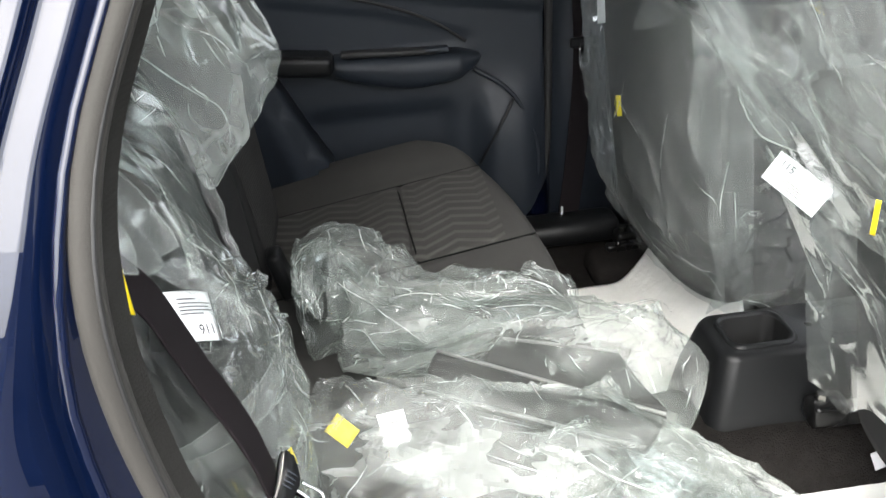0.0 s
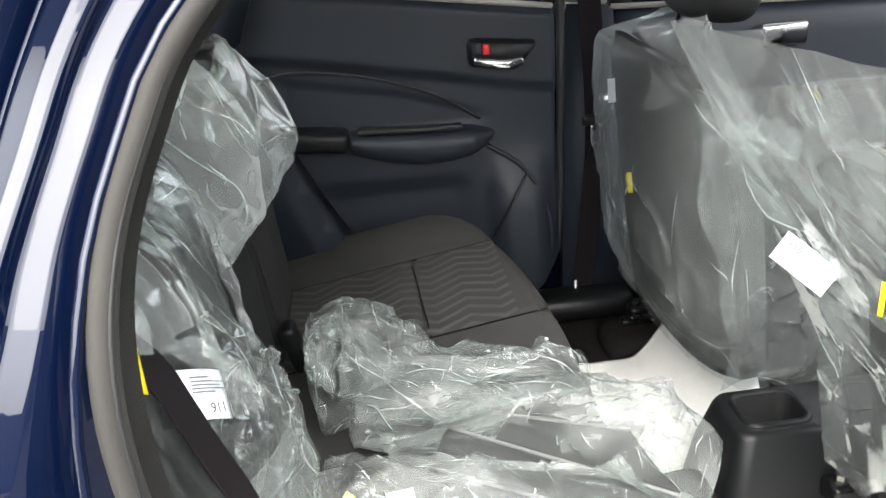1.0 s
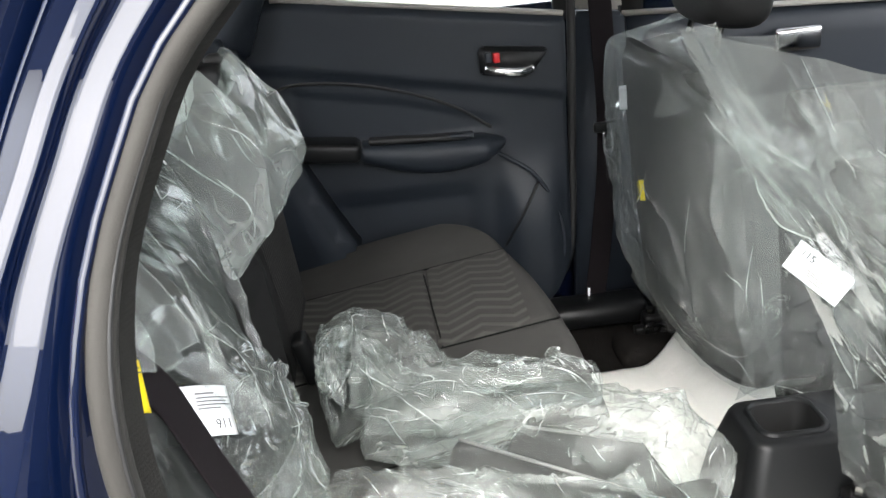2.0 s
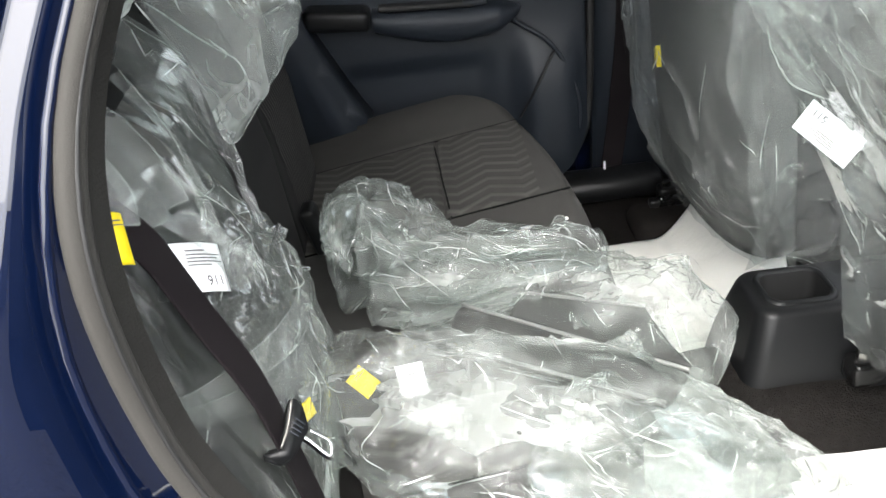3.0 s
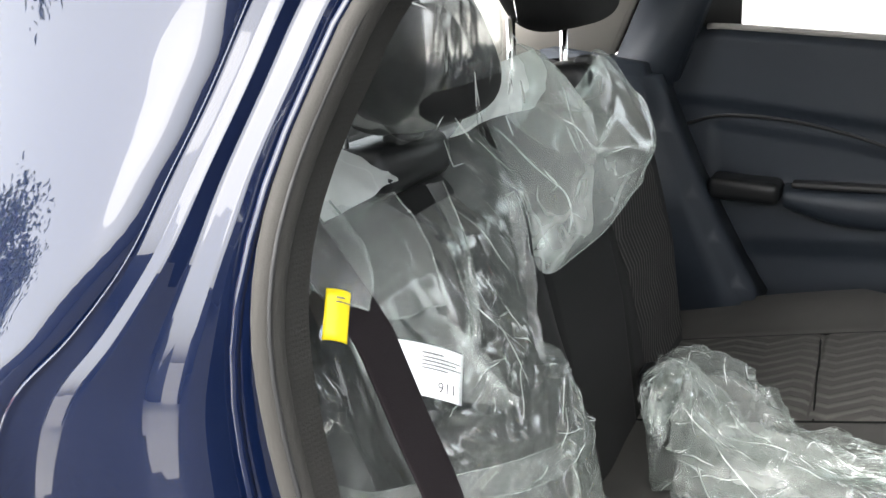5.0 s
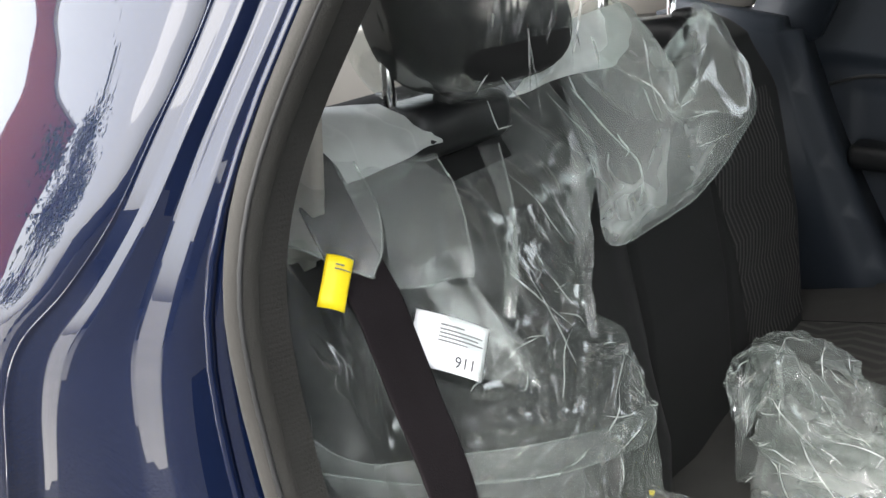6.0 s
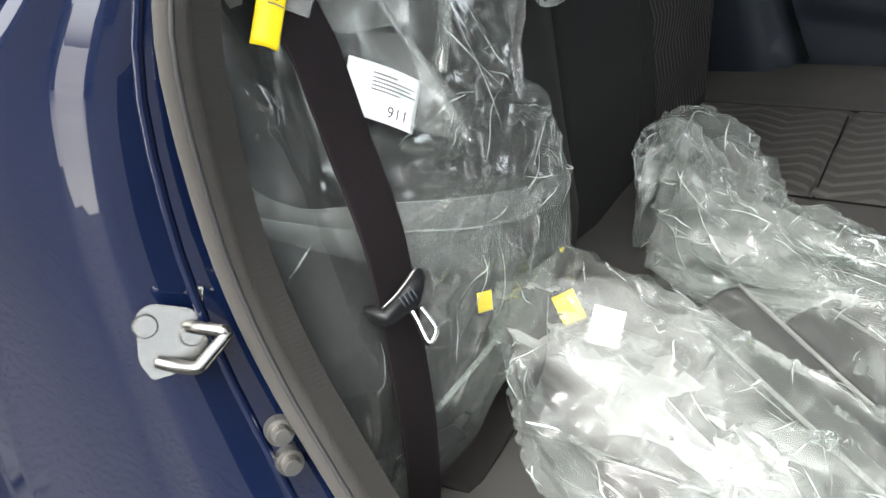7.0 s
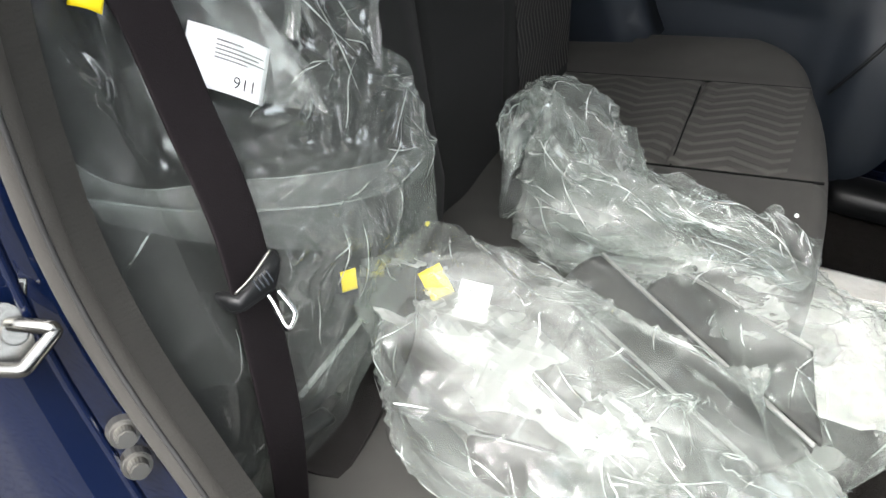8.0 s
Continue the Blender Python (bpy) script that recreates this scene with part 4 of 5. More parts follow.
front_seat("front_seat", 0.34, 0.25, lean_far, "dark fabric passenger seat under clear film")
rail_cover = thing("rail_cover", "carpeted hump over the far seat rail", "rail cover")
part("hump", rounded(0.70, 0.505, 0.345, 0.16, 0.12, 0.06, 0.03, 4), CARPET, rail_cover)
part("bracket", rounded(0.70, 0.525, 0.382, 0.07, 0.022, 0.016, 0.004), STEEL, rail_cover, "black steel rail end")
part("bolt", tube([(0.69, 0.522, 0.382), (0.688, 0.515, 0.398)], 0.006, n=2, seg=6), ZINC, rail_cover)
front_seat("front_seat", -0.40, 0.24, lean_near, "dark fabric driver seat under clear film")

# ---- console between the front seats ----
console = thing("console", "black plastic rear console with a bottle holder", "console")
console.location = (-0.128, -0.076, -0.002)


def console_ring(x0, y0, x1, y1, r, n=10):
    pts = []
    for cx, cy, a0 in ((x0 + r, y0 + r, 180), (x1 - r, y0 + r, 270), (x1 - r, y1 - r, 0), (x0 + r, y1 - r, 90)):
        for k in range(n):
            a = radians(a0 + 90 * k / (n - 1))
            pts.append((cx + r * math.cos(a), cy + r * math.sin(a)))
    return pts


def console_stack(rows):
    """Rings of rounded rectangles joined from one height to the next."""
    bm = bmesh.new()
    last = None
    for (x0, y0, x1, y1, r), z in rows:
        ring = [bm.verts.new((x, y, z)) for x, y in console_ring(x0, y0, x1, y1, r)]
        if last:
            n = len(ring)
            for k in range(n):
                bm.faces.new((last[k], last[(k + 1) % n], ring[(k + 1) % n], ring[k]))
        last = ring
    bm.normal_update()
    return bm


part("body", console_stack([((0.748, -0.042, 1.45, 0.157, 0.03), 0.335), ((0.764, -0.022, 1.45, 0.139, 0.028), 0.44), ((0.782, -0.002, 1.45, 0.118, 0.026), 0.512), ((0.786, 0.002, 1.449, 0.114, 0.025), 0.519), ((0.794, 0.01, 1.44, 0.107, 0.022), 0.522), ((0.803, 0.019, 1.0, 0.098, 0.02), 0.5215)]), TRIM2, console)
part("holder_rim", console_stack([((0.80, 0.014, 0.906, 0.103, 0.024), 0.522), ((0.802, 0.016, 0.904, 0.101, 0.023), 0.5265), ((0.806, 0.02, 0.90, 0.097, 0.021), 0.527), ((0.809, 0.023, 0.897, 0.094, 0.019), 0.523)]), TRIM2, console)
part("bottle_holder", console_stack([((0.809, 0.023, 0.897, 0.094, 0.019), 0.523), ((0.812, 0.026, 0.894, 0.091, 0.018), 0.40), ((0.85, 0.055, 0.855, 0.06, 0.002), 0.398)]), RUBBER, console)
part("tray", console_stack([((0.95, 0.024, 1.03, 0.093, 0.02), 0.524), ((0.955, 0.029, 1.025, 0.088, 0.018), 0.46), ((0.985, 0.055, 0.99, 0.06, 0.002), 0.459)]), RUBBER, console)
part("deck", console_stack([((0.897, 0.003, 1.449, 0.113, 0.004), 0.5205), ((0.90, 0.006, 1.445, 0.11, 0.004), 0.522), ((0.93, 0.05, 0.94, 0.06, 0.002), 0.5221)]), TRIM2, console)
bm = bmesh.new()
bmesh.ops.create_cone(bm, cap_ends=True, segments=14, radius1=0.009, radius2=0.007, depth=0.006, matrix=pose(0.83, -0.036, 0.372, 100))
part("screw", bm, STEEL, console)


# ---- seen in the paint: a tree and a wall across the yard; a dark wall added ----
def tree(x, y, height, seed):
    r = random.Random(seed)
    t = thing("tree", "leafy green tree standing across the yard", "tree")
    t.location = (x, y, 0)
    trunk = tube([(0, 0, 0), (0.05, 0.02, height * 0.25), (-0.04, 0.06, height * 0.5), (0.05, 0, height * 0.8)], 0.06, n=16, seg=10)
    for q in trunk.verts:
        k = 1 - 0.75 * q.co.z / height
        q.co.x *= k
        q.co.y *= k
    part("trunk", trunk, BARK, t)
    crown = bmesh.new()
    for n in range(22):
        a, z0 = r.uniform(0, 6.28), height * r.uniform(0.45, 0.7)
        out = r.uniform(0.25, 1.8)
        tip = Vector((math.cos(a) * out, math.sin(a) * out, height * r.uniform(0.5, 1.0)))
        part("limb", tube([(0, 0, z0), tip * 0.5 + Vector((0, 0, z0 * 0.5)), tip], 0.02, n=8, seg=6), BARK, t)
        for c in range(230):
            p = tip + Vector((r.gauss(0, 0.32), r.gauss(0, 0.32), r.gauss(0.0, 0.28)))
            e = Euler((r.uniform(0, 6), r.uniform(0, 6), r.uniform(0, 6))).to_matrix()
            w = r.uniform(0.05, 0.11)
            vs = [crown.verts.new(p + e @ Vector(k)) for k in ((-w, 0, 0), (0, -w * 0.45, 0.02), (w, 0, 0), (0, w * 0.45, 0.02))]
            crown.faces.new(vs)
    part("crown", crown, LEAF, t)


tree(-12.0, -7.2, 5.4, 4)
wall = part("reflected_wall", rounded(-12.6, -4.7, 2.5, 0.3, 2.4, 5.0, 0.03), REDWALL)
tagged(wall, "red painted yard wall behind the car", "wall", kind="structure")
# added wall, never in view: darkens what the door frame's paint reflects
backdrop_wall = part("reflected_wall", rounded(3.0, -6.6, 0.75, 14.0, 0.3, 1.5, 0.03), GREYWALL)
tagged(backdrop_wall, "dark grey wall added out of view for the paint to reflect", "wall", kind="structure")
part("coping", rounded(-12.6, -4.7, 5.03, 0.4, 2.5, 0.08, 0.02), CONCRETE, wall)


# ---- floor paper ----
def paper(name, f, nu, nv, label):
    def g(u, v):
        p = Vector(f(u, v))
        p.z += 0.006 * crumple(p, 9, 2.0)
        return p
    return tagged(part(name, surface(g, nu, nv, thick=0.001), PAPER), label, "floor mat")


paper("floor_paper", lambda u, v: (mixv(0.46, 0.80, u), mixv(0.05, 0.41 + 0.02 * u, v), 0.358 + 0.15 * ease(0.55, 1, u) * ease(0.1, 0.5, v)), 50, 50, "white protective paper over the carpet")
paper("floor_paper", lambda u, v: (mixv(0.42, 1.05, u), mixv(-0.62, -0.13 - 0.05 * u, v), 0.356 + 0.01 * ease(0.9, 1, v)), 60, 50, "white protective paper over the near footwell")


# ---- seat belts ----
belt = thing("seat_belt", "dark rear seat belt with a black tongue over the film", "seat belt")
BELT = [(-0.07, -0.50, 1.09), (-0.035, -0.52, 1.072), (0.005, -0.54, 1.048), (0.032, -0.55, 1.024), (0.047, -0.549, 0.997), (0.053, -0.545, 0.968), (0.064, -0.543, 0.931), (0.077, -0.542, 0.894), (0.087, -0.542, 0.855), (0.1, -0.545, 0.778), (0.112, -0.551, 0.71), (0.118, -0.558, 0.64), (0.118, -0.565, 0.6)]
BELT = [Vector(p) + Vector((0.009, -0.009, 0.007)) * min(1, max(0, (1.03 - p[2]) / 0.05)) for p in BELT]
part("webbing", tube(BELT, 0.0195, 0.001, n=80, seg=12, flat=(-0.03, 1.0, 0.0), square=True), WEB, belt)
TG = look((0.105, -0.558, 0.843), (0.366, -0.866, 1.154)) @ Matrix.Rotation(radians(180), 4, "Y") @ Matrix.Rotation(radians(3), 4, "Z") @ Matrix.Scale(0.000345, 4)


def on_tongue(bm):
    bmesh.ops.transform(bm, matrix=TG, verts=bm.verts)
    return bm


def plate(outline, z0, z1, bevel):
    """A flat piece with an outline, bevelled round its rim."""
    bm = bmesh.new()
    fc = bm.faces.new([bm.verts.new((x, y, z0)) for x, y in outline])
    ex = bmesh.ops.extrude_face_region(bm, geom=[fc])
    bmesh.ops.translate(bm, vec=(0, 0, z1 - z0), verts=[q for q in ex["geom"] if isinstance(q, bmesh.types.BMVert)])
    bmesh.ops.recalc_face_normals(bm, faces=bm.faces[:])
    bmesh.ops.bevel(bm, geom=bm.edges[:], offset=bevel, segments=3, affect="EDGES")
    return bm


tg = part("tongue", on_tongue(plate([(-68, -8), (-60, -24), (-44, -44), (-22, -46), (40, -16), (54, 20), (58, 42), (46, 58), (34, 52), (2, 16), (-28, -10), (-54, 0)], -8, 14, 5)), TRIM2, belt, "black belt tongue housing")
for k in range(4):
    part("ridge", on_tongue(tube([(14 + 8 * k, -14 + 4 * k, 15), (4 + 8 * k, 6 + 5 * k, 15)], 1.8, n=3, seg=6)), TRIM, tg)
part("bar", on_tongue(tube([(-30, -12, 14), (4, 14, 15), (42, 54, 14)], 2.5, n=12, seg=8)), PLATED, tg, "worn metal edge of the slot")
part("latch_plate", on_tongue(tube([(22, -22, 2), (30, -40, 2), (44, -82, 2), (54, -86, 2), (66, -66, 2), (62, -50, 2), (44, -18, 2)], 7, 3.5, n=60, seg=8)), CHROME, tg, "bright metal latch plate")
belt2 = thing("seat_belt", "black front seat belt against the far pillar", "seat belt")
part("webbing", tube([(0.625, 0.685, 1.38), (0.64, 0.68, 1.1), (0.655, 0.675, 0.78), (0.64, 0.68, 0.55), (0.618, 0.685, 0.36)], 0.0235, 0.0012, n=40, seg=12, flat=(1, 0, 0), square=True), WEB, belt2)
part("tongue", rounded(0.655, 0.67, 0.79, 0.064, 0.014, 0.022, 0.006), TRIM2, belt2)
part("latch_plate", tube([(0.643, 0.665, 0.78), (0.643, 0.66, 0.745), (0.66, 0.66, 0.745), (0.66, 0.665, 0.78)], 0.003, n=20, seg=8), CHROME, belt2)
part("anchor", rounded(0.616, 0.68, 0.355, 0.035, 0.02, 0.05, 0.006), TRIM2, belt2)
part("belt_tag", rounded(0.605, 0.672, 0.40, 0.005, 0.003, 0.04, 0.001), LABEL, belt2, "white care tag")
buckle = thing("belt_buckle", "black belt buckle on a short strap in the seat gap", "belt buckle")
part("strap", tube([(0.055, -0.27, 0.609), (0.085, -0.345, 0.613), (0.102, -0.43, 0.62), (0.114, -0.515, 0.627)], 0.021, 0.0015, n=24, seg=10, flat=(1, 0.3, 0), square=True), STRAP, buckle)
part("housing", rounded(0.078, -0.475, 0.620, 0.02, 0.045, 0.018, 0.005, m=Matrix.Rotation(radians(-20), 4, "Z")), TRIM2, buckle)
stalk = thing("belt_buckle", "black centre belt buckle standing from the seat gap", "belt buckle")
part("housing", rounded(0.035, 0.135, 0.63, 0.024, 0.045, 0.08, 0.008, m=Euler((0, radians(-12), 0)).to_matrix().to_4x4()), TRIM2, stalk)


# ---- labels ----
PRINT = material("grey_print", (0.12, 0.12, 0.125), rough=0.6, var=0.1, scale=300)


def label_card(name, at, right, up, w, h, mat, label, lines=(), bend=0.0, number=""):
    """A stuck-on label with bars of print."""
    r, q = Vector(right).normalized(), Vector(up)
    q = (q - r * q.dot(r)).normalized()
    n = r.cross(q)
    o = Vector(at)
    t = part(name, surface(lambda u, v: o + r * (u - 0.5) * w + q * (v - 0.5) * h + n * (bend * math.sin(math.pi * u)), 12, 6, thick=0.0006), mat)
    tagged(t, label, "label")
    for a, b, c, d in lines:
        part("print_bar", surface(lambda u, v: o + r * (mixv(a, c, u) - 0.5) * w + q * (mixv(b, d, v) - 0.5) * h + n * (0.0024 + bend * math.sin(math.pi * mixv(a, c, u))), 6, 1), PRINT, t)
    return t


def number(text, card, at, right, up, size):
    """Printed figures on a label."""
    cu = bpy.data.curves.new("figures", "FONT")
    cu.body, cu.size, cu.align_x, cu.align_y = text, size, "CENTER", "CENTER"
    tmp = bpy.data.objects.new("figures", cu)
    me = bpy.data.meshes.new_from_object(tmp)
    bpy.data.objects.remove(tmp)
    me.materials.append(INK)
    ob = new("figures", me)
    r, q = Vector(right).normalized(), Vector(up)
    q = (q - r * q.dot(r)).normalized()
    n = r.cross(q)
    ob.matrix_world = Matrix.Translation(Vector(at) + n * 0.006) @ Matrix((r, q, n)).transposed().to_4x4()
    ob.parent = card
    return ob


BARS = ((0.30, 0.80, 0.62, 0.83), (0.30, 0.72, 0.90, 0.745), (0.30, 0.65, 0.84, 0.675), (0.30, 0.58, 0.92, 0.605), (0.30, 0.51, 0.7, 0.535), (0.08, 0.45, 0.2, 0.85))
c1 = label_card("part_label", (0.058, -0.502, 0.952), (0.032, 0.047, -0.031), (-0.016, 0.014, 0.037), 0.054, 0.036, LABEL, "white printed part label stuck on the seat film", BARS[:5], 0.004)
number("116", c1, Vector((0.058, -0.502, 0.952)) + Vector((0.0065, 0.0025, -0.0135)), (-0.032, -0.047, 0.031), (0.016, -0.014, -0.037), 0.0105)
c2 = label_card("part_label", (0.5905, -0.3085, 0.8998), (-0.04, 0.067, 0.034), (-0.022, 0.010, -0.034), 0.062, 0.032, LABEL, "white printed part label on the front seat film", BARS[:5])
number("115", c2, Vector((0.5905, -0.3085, 0.8998)) + Vector((-0.0025, 0.0105, 0.013)), (0.04, -0.067, -0.034), (0.022, -0.010, 0.034), 0.0105)
label_card("part_label", (0.184, -0.392, 0.742), (0.028, 0.007, -0.002), (-0.009, 0.028, 0.024), 0.026, 0.031, LABEL, "white label seen through the bagged film", BARS[:3])
label_card("yellow_tag", (0.047, -0.58, 1.022), (0.012, 0.019, -0.011), (-0.016, 0.007, 0.037), 0.0165, 0.031, YELLOW, "yellow tag tucked by the belt on the seat film", BARS[:2], 0.003)
label_card("yellow_tag", (0.133, -0.352, 0.714), (0.02, 0.02, 0.012), (-0.022, 0.014, 0.022), 0.021, 0.028, YELLOW, "yellow tag in the bagged film", BARS[:2])
label_card("yellow_tag", (0.606, 0.285, 0.783), (0.009, -0.022, 0.007), (-0.0, 0.01, 0.033), 0.012, 0.034, YELLOW, "small yellow tag on the far front seat film")
label_card("part_label", (0.622, 0.448, 0.902), (0.013, -0.034, 0.009), (-0.002, 0.02, 0.036), 0.022, 0.042, LABEL, "small white label on the far front seat film")
label_card("yellow_tag", (0.574, -0.455, 0.936), (0.02, -0.03, 0.0), (-0.02, 0.03, 0.05), 0.004, 0.03, YELLOW, "narrow yellow tag on the near front seat film")
label_card("part_label", (0.845, -0.18, 0.39), (0.03, 0.008, 0.0), (-0.005, 0.02, 0.03), 0.022, 0.024, LABEL, "small white label on the seat rail")
label_card("yellow_tag", (0.092, -0.427, 0.752), (0.02, 0.03, 0.0), (-0.01, 0.0, 0.04), 0.013, 0.018, YELLOW, "faded yellow tag under the seat film")


# ---- film over the seats ----
def near_main(u, v):
    y0 = mixv(-0.625, -0.15, v)
    top = 1.075 - 0.04 * ease(-0.43, -0.41, y0) * ease(-0.30, -0.32, y0)
    z = mixv(0.625, top, u)
    rim = -0.305 + 0.155 * ease(0.90, 1.06, z) + 0.062 * ease(0.91, 0.865, z) - 0.19 * ease(0.75, 0.62, z) + 0.004 * math.sin(40 * z)
    y = mixv(-0.625, rim, v)
    return (near_x(y, z) - 0.05 * ease(0.93, 1, v), y, z)


FILM_BAND = film_material("doubled_film", 0.12, 0.1, gloss=0.2, scale=9, relief=0.08, stretch=(1.0, 0.5, 1.0), patchy=0.3, facet=0.0)
near_film = thing("seat_film", "clear crinkled protective film over the narrow seat back", "plastic film")


def near_wrinkled(u, v):
    p = Vector(near_main(u, v))
    p.x -= 0.008 * math.exp(-(((p.y + 0.545) / 0.028) ** 2))
    q = Vector((p.x, p.y * 0.4, p.z * 1.5))
    w = ease(0.93, 0.8, p.z)
    return p + Vector((0.9, 0, 0.2)) * (0.0025 * crumple(p, 6, 1.0) + w * (0.005 * crumple(q, 8, 5.0) + 0.0025 * crumple(q, 21, 6.0)))


NEAR_FOLDS = [
    fold(1.052, -0.406, 0.932, -0.432, 0.008, 0.012, 0.004),
    fold(0.926, -0.417, 0.893, -0.325, 0.006, 0.005, 0.012),
    fold(0.923, -0.506, 0.882, -0.424, 0.008),
    fold(0.895, -0.493, 0.872, -0.439, 0.007, 0.006, 0.004),
    fold(0.899, -0.521, 0.839, -0.36, 0.006),
    fold(0.888, -0.436, 0.93, -0.40, 0.006),
    fold(0.837, -0.365, 0.808, -0.30, 0.008),
    fold(0.979, -0.387, 0.907, -0.336, 0.005, 0.014, 0.005),
    fold(0.972, -0.602, 0.966, -0.58, 0.006),
    fold(1.01, -0.60, 0.95, -0.59, 0.006, 0.01, 0.006),
]
NEAR_FOLDS += some_folds(34, 3, (0.9, 1.05), (-0.46, -0.2), -0.35, 0.3, (0.02, 0.08), (0.0008, 0.003), (0.003, 0.014))
NEAR_FOLDS += some_folds(60, 4, (0.80, 0.925), (-0.53, -0.25), 1.25, 0.4, (0.01, 0.05), (0.0025, 0.007), (0.0022, 0.007))
NEAR_FOLDS += some_folds(70, 5, (0.64, 0.83), (-0.6, -0.25), 0.5, 0.7, (0.012, 0.06), (0.002, 0.007), (0.0025, 0.009))
NEAR_FOLDS += some_folds(12, 6, (0.86, 1.02), (-0.61, -0.56), 0.3, 0.5, (0.015, 0.04), (0.002, 0.005), (0.004, 0.012))
near_sheet = sheet_part("main_sheet", creased(near_wrinkled, (0.9, 0, 0.2), lambda u, v: near_main(u, v)[:0:-1], NEAR_FOLDS, 220, 200, keep=0.35, seed=5), FILM, near_film)


def flap(a, b, c, d, amp, seed, nu=60, nv=60):
    """A loose flap of film between four corners."""
    A, B, C, D = (Vector(p) for p in (a, b, c, d))

    def f(u, v):
        vv = v + (0.05 * noise.noise(Vector((u * 2.2, seed, 0.0))) + 0.02 * noise.noise(Vector((u * 6, seed, 4.0)))) * u * 2 * (v - 0.2)
        uu = u * (1 + 0.07 * noise.noise(Vector((v * 2.5, seed, 9.0))))
        return A.lerp(B, vv).lerp(D.lerp(C, vv), uu) + Vector((0.012 * math.sin(math.pi * u) + 0.006 * math.sin(9 * v + seed) * u, 0, 0))
    return film_sheet(f, nu, nv, amp, 12, seed, (0.9, 0, 0.3))


def loose_flap(corners, amp, seed, parent, sides=(1, 1, 1)):
    """A flap with the bright cut edge that shows round its free sides: side, bottom, side."""
    bm = flap(*corners, amp, seed)
    bm.verts.ensure_lookup_table()
    n = 61
    runs = ([k * n for k in range(n)], [60 * n + k for k in range(n)], [k * n + 60 for k in range(n)])
    lines = [[bm.verts[i].co.copy() for i in r[::3]] for r, on in zip(runs, sides) if on]
    ob = part("flap", bm, FILM_FLAP, parent)
    for line in lines:
        part("edge", tube(line, 0.0009, 0.0004, n=60, seg=6), FILM_MILKY, ob)


loose_flap(((-0.018, -0.492, 1.066), (-0.010, -0.416, 1.057), (0.053, -0.468, 0.986), (0.045, -0.533, 1.002)), 0.013, 4.0, near_film, (0, 1, 1))
loose_flap(((-0.018, -0.56, 1.085), (-0.006, -0.504, 1.071), (0.046, -0.555, 1.016), (0.018, -0.59, 1.045)), 0.012, 5.0, near_film, (0, 1, 1))
loose_flap(((-0.013, -0.362, 1.05), (-0.011, -0.337, 1.047), (0.056, -0.43, 0.943), (0.056, -0.438, 0.946)), 0.004, 8.0, near_film, (0, 0, 1))
# these two sheets carry the sun's brightness in their white haze
part("top_flap", flap((-0.06, -0.53, 1.108), (-0.055, -0.425, 1.094), (-0.012, -0.404, 1.062), (-0.008, -0.51, 1.058), 0.012, 3.0), FILM_SUNLIT, near_film, "film folded over the seat shoulder, whitened as if sunlit")
part("top_sheet", flap((-0.024, -0.254, 1.126), (0.0, -0.146, 1.14), (0.012, -0.174, 1.088), (-0.014, -0.322, 1.081), 0.010, 7.0, 60, 100), FILM_SUNLIT, near_film, "film over the top of the seat back, whitened as if sunlit")
part("label_flap", flap((0.043, -0.508, 0.994), (0.051, -0.465, 0.98), (0.10, -0.455, 0.91), (0.072, -0.50, 0.93), 0.010, 2.0), FILM_FLAP, near_film)
band_top = smooth_line([(0.038, -0.603, 0.93), (0.064, -0.586, 0.909), (0.092, -0.538, 0.897), (0.102, -0.449, 0.861), (0.096, -0.328, 0.813), (0.065, -0.205, 0.765)], 80)
band_low = smooth_line([(0.047, -0.604, 0.907), (0.083, -0.567, 0.89), (0.102, -0.526, 0.873), (0.112, -0.435, 0.833), (0.1, -0.30, 0.778), (0.068, -0.205, 0.735)], 80)
part("band", film_sheet(lambda u, v: band_top[round(v * 80)].lerp(band_low[round(v * 80)], u) + Vector((0.003 * math.sin(math.pi * u) - 0.012, 0, 0)), 24, 80, 0.004, 14, 9.0, (1, 0, 0.2)), FILM_BAND, near_film)
part("band", film_sheet(lambda u, v: band_low[round(v * 40)].lerp(band_low[round(v * 40)] + Vector((0.006, 0.006, -0.018 - 0.03 * v)), u) + Vector((0.004 * math.sin(math.pi * u) - 0.014, 0, 0)), 12, 40, 0.008, 14, 3.0, (1, 0, 0.2)), FILM_FLAP, near_film)
for line in (band_top, band_low):
    part("edge", tube([p + Vector((-0.011, 0, 0)) for p in line[:72:4]], 0.0006, 0.0003, n=70, seg=6), FILM_MILKY, near_film)


def crinkle(pts, wide, amp, seed):
    """A gathered strip of film that runs along a line and thins out at its ends."""
    line = smooth_line(pts, 80)

    def f(u, v):
        p = line[round(u * 80)]
        w = wide * (0.35 + 0.65 * math.sin(math.pi * min(1, 0.1 + 0.85 * u))) * (1 + 0.5 * noise.noise(Vector((u * 7, seed, 0))))
        return p + Vector((0.3, 0.9, 0.1)) * (w * (v - 0.5)) + Vector((0.35 * w * math.sin(math.pi * v), 0, 0))
    return film_sheet(f, 80, 24, amp, 26, seed, (0.8, -0.3, 0.2))


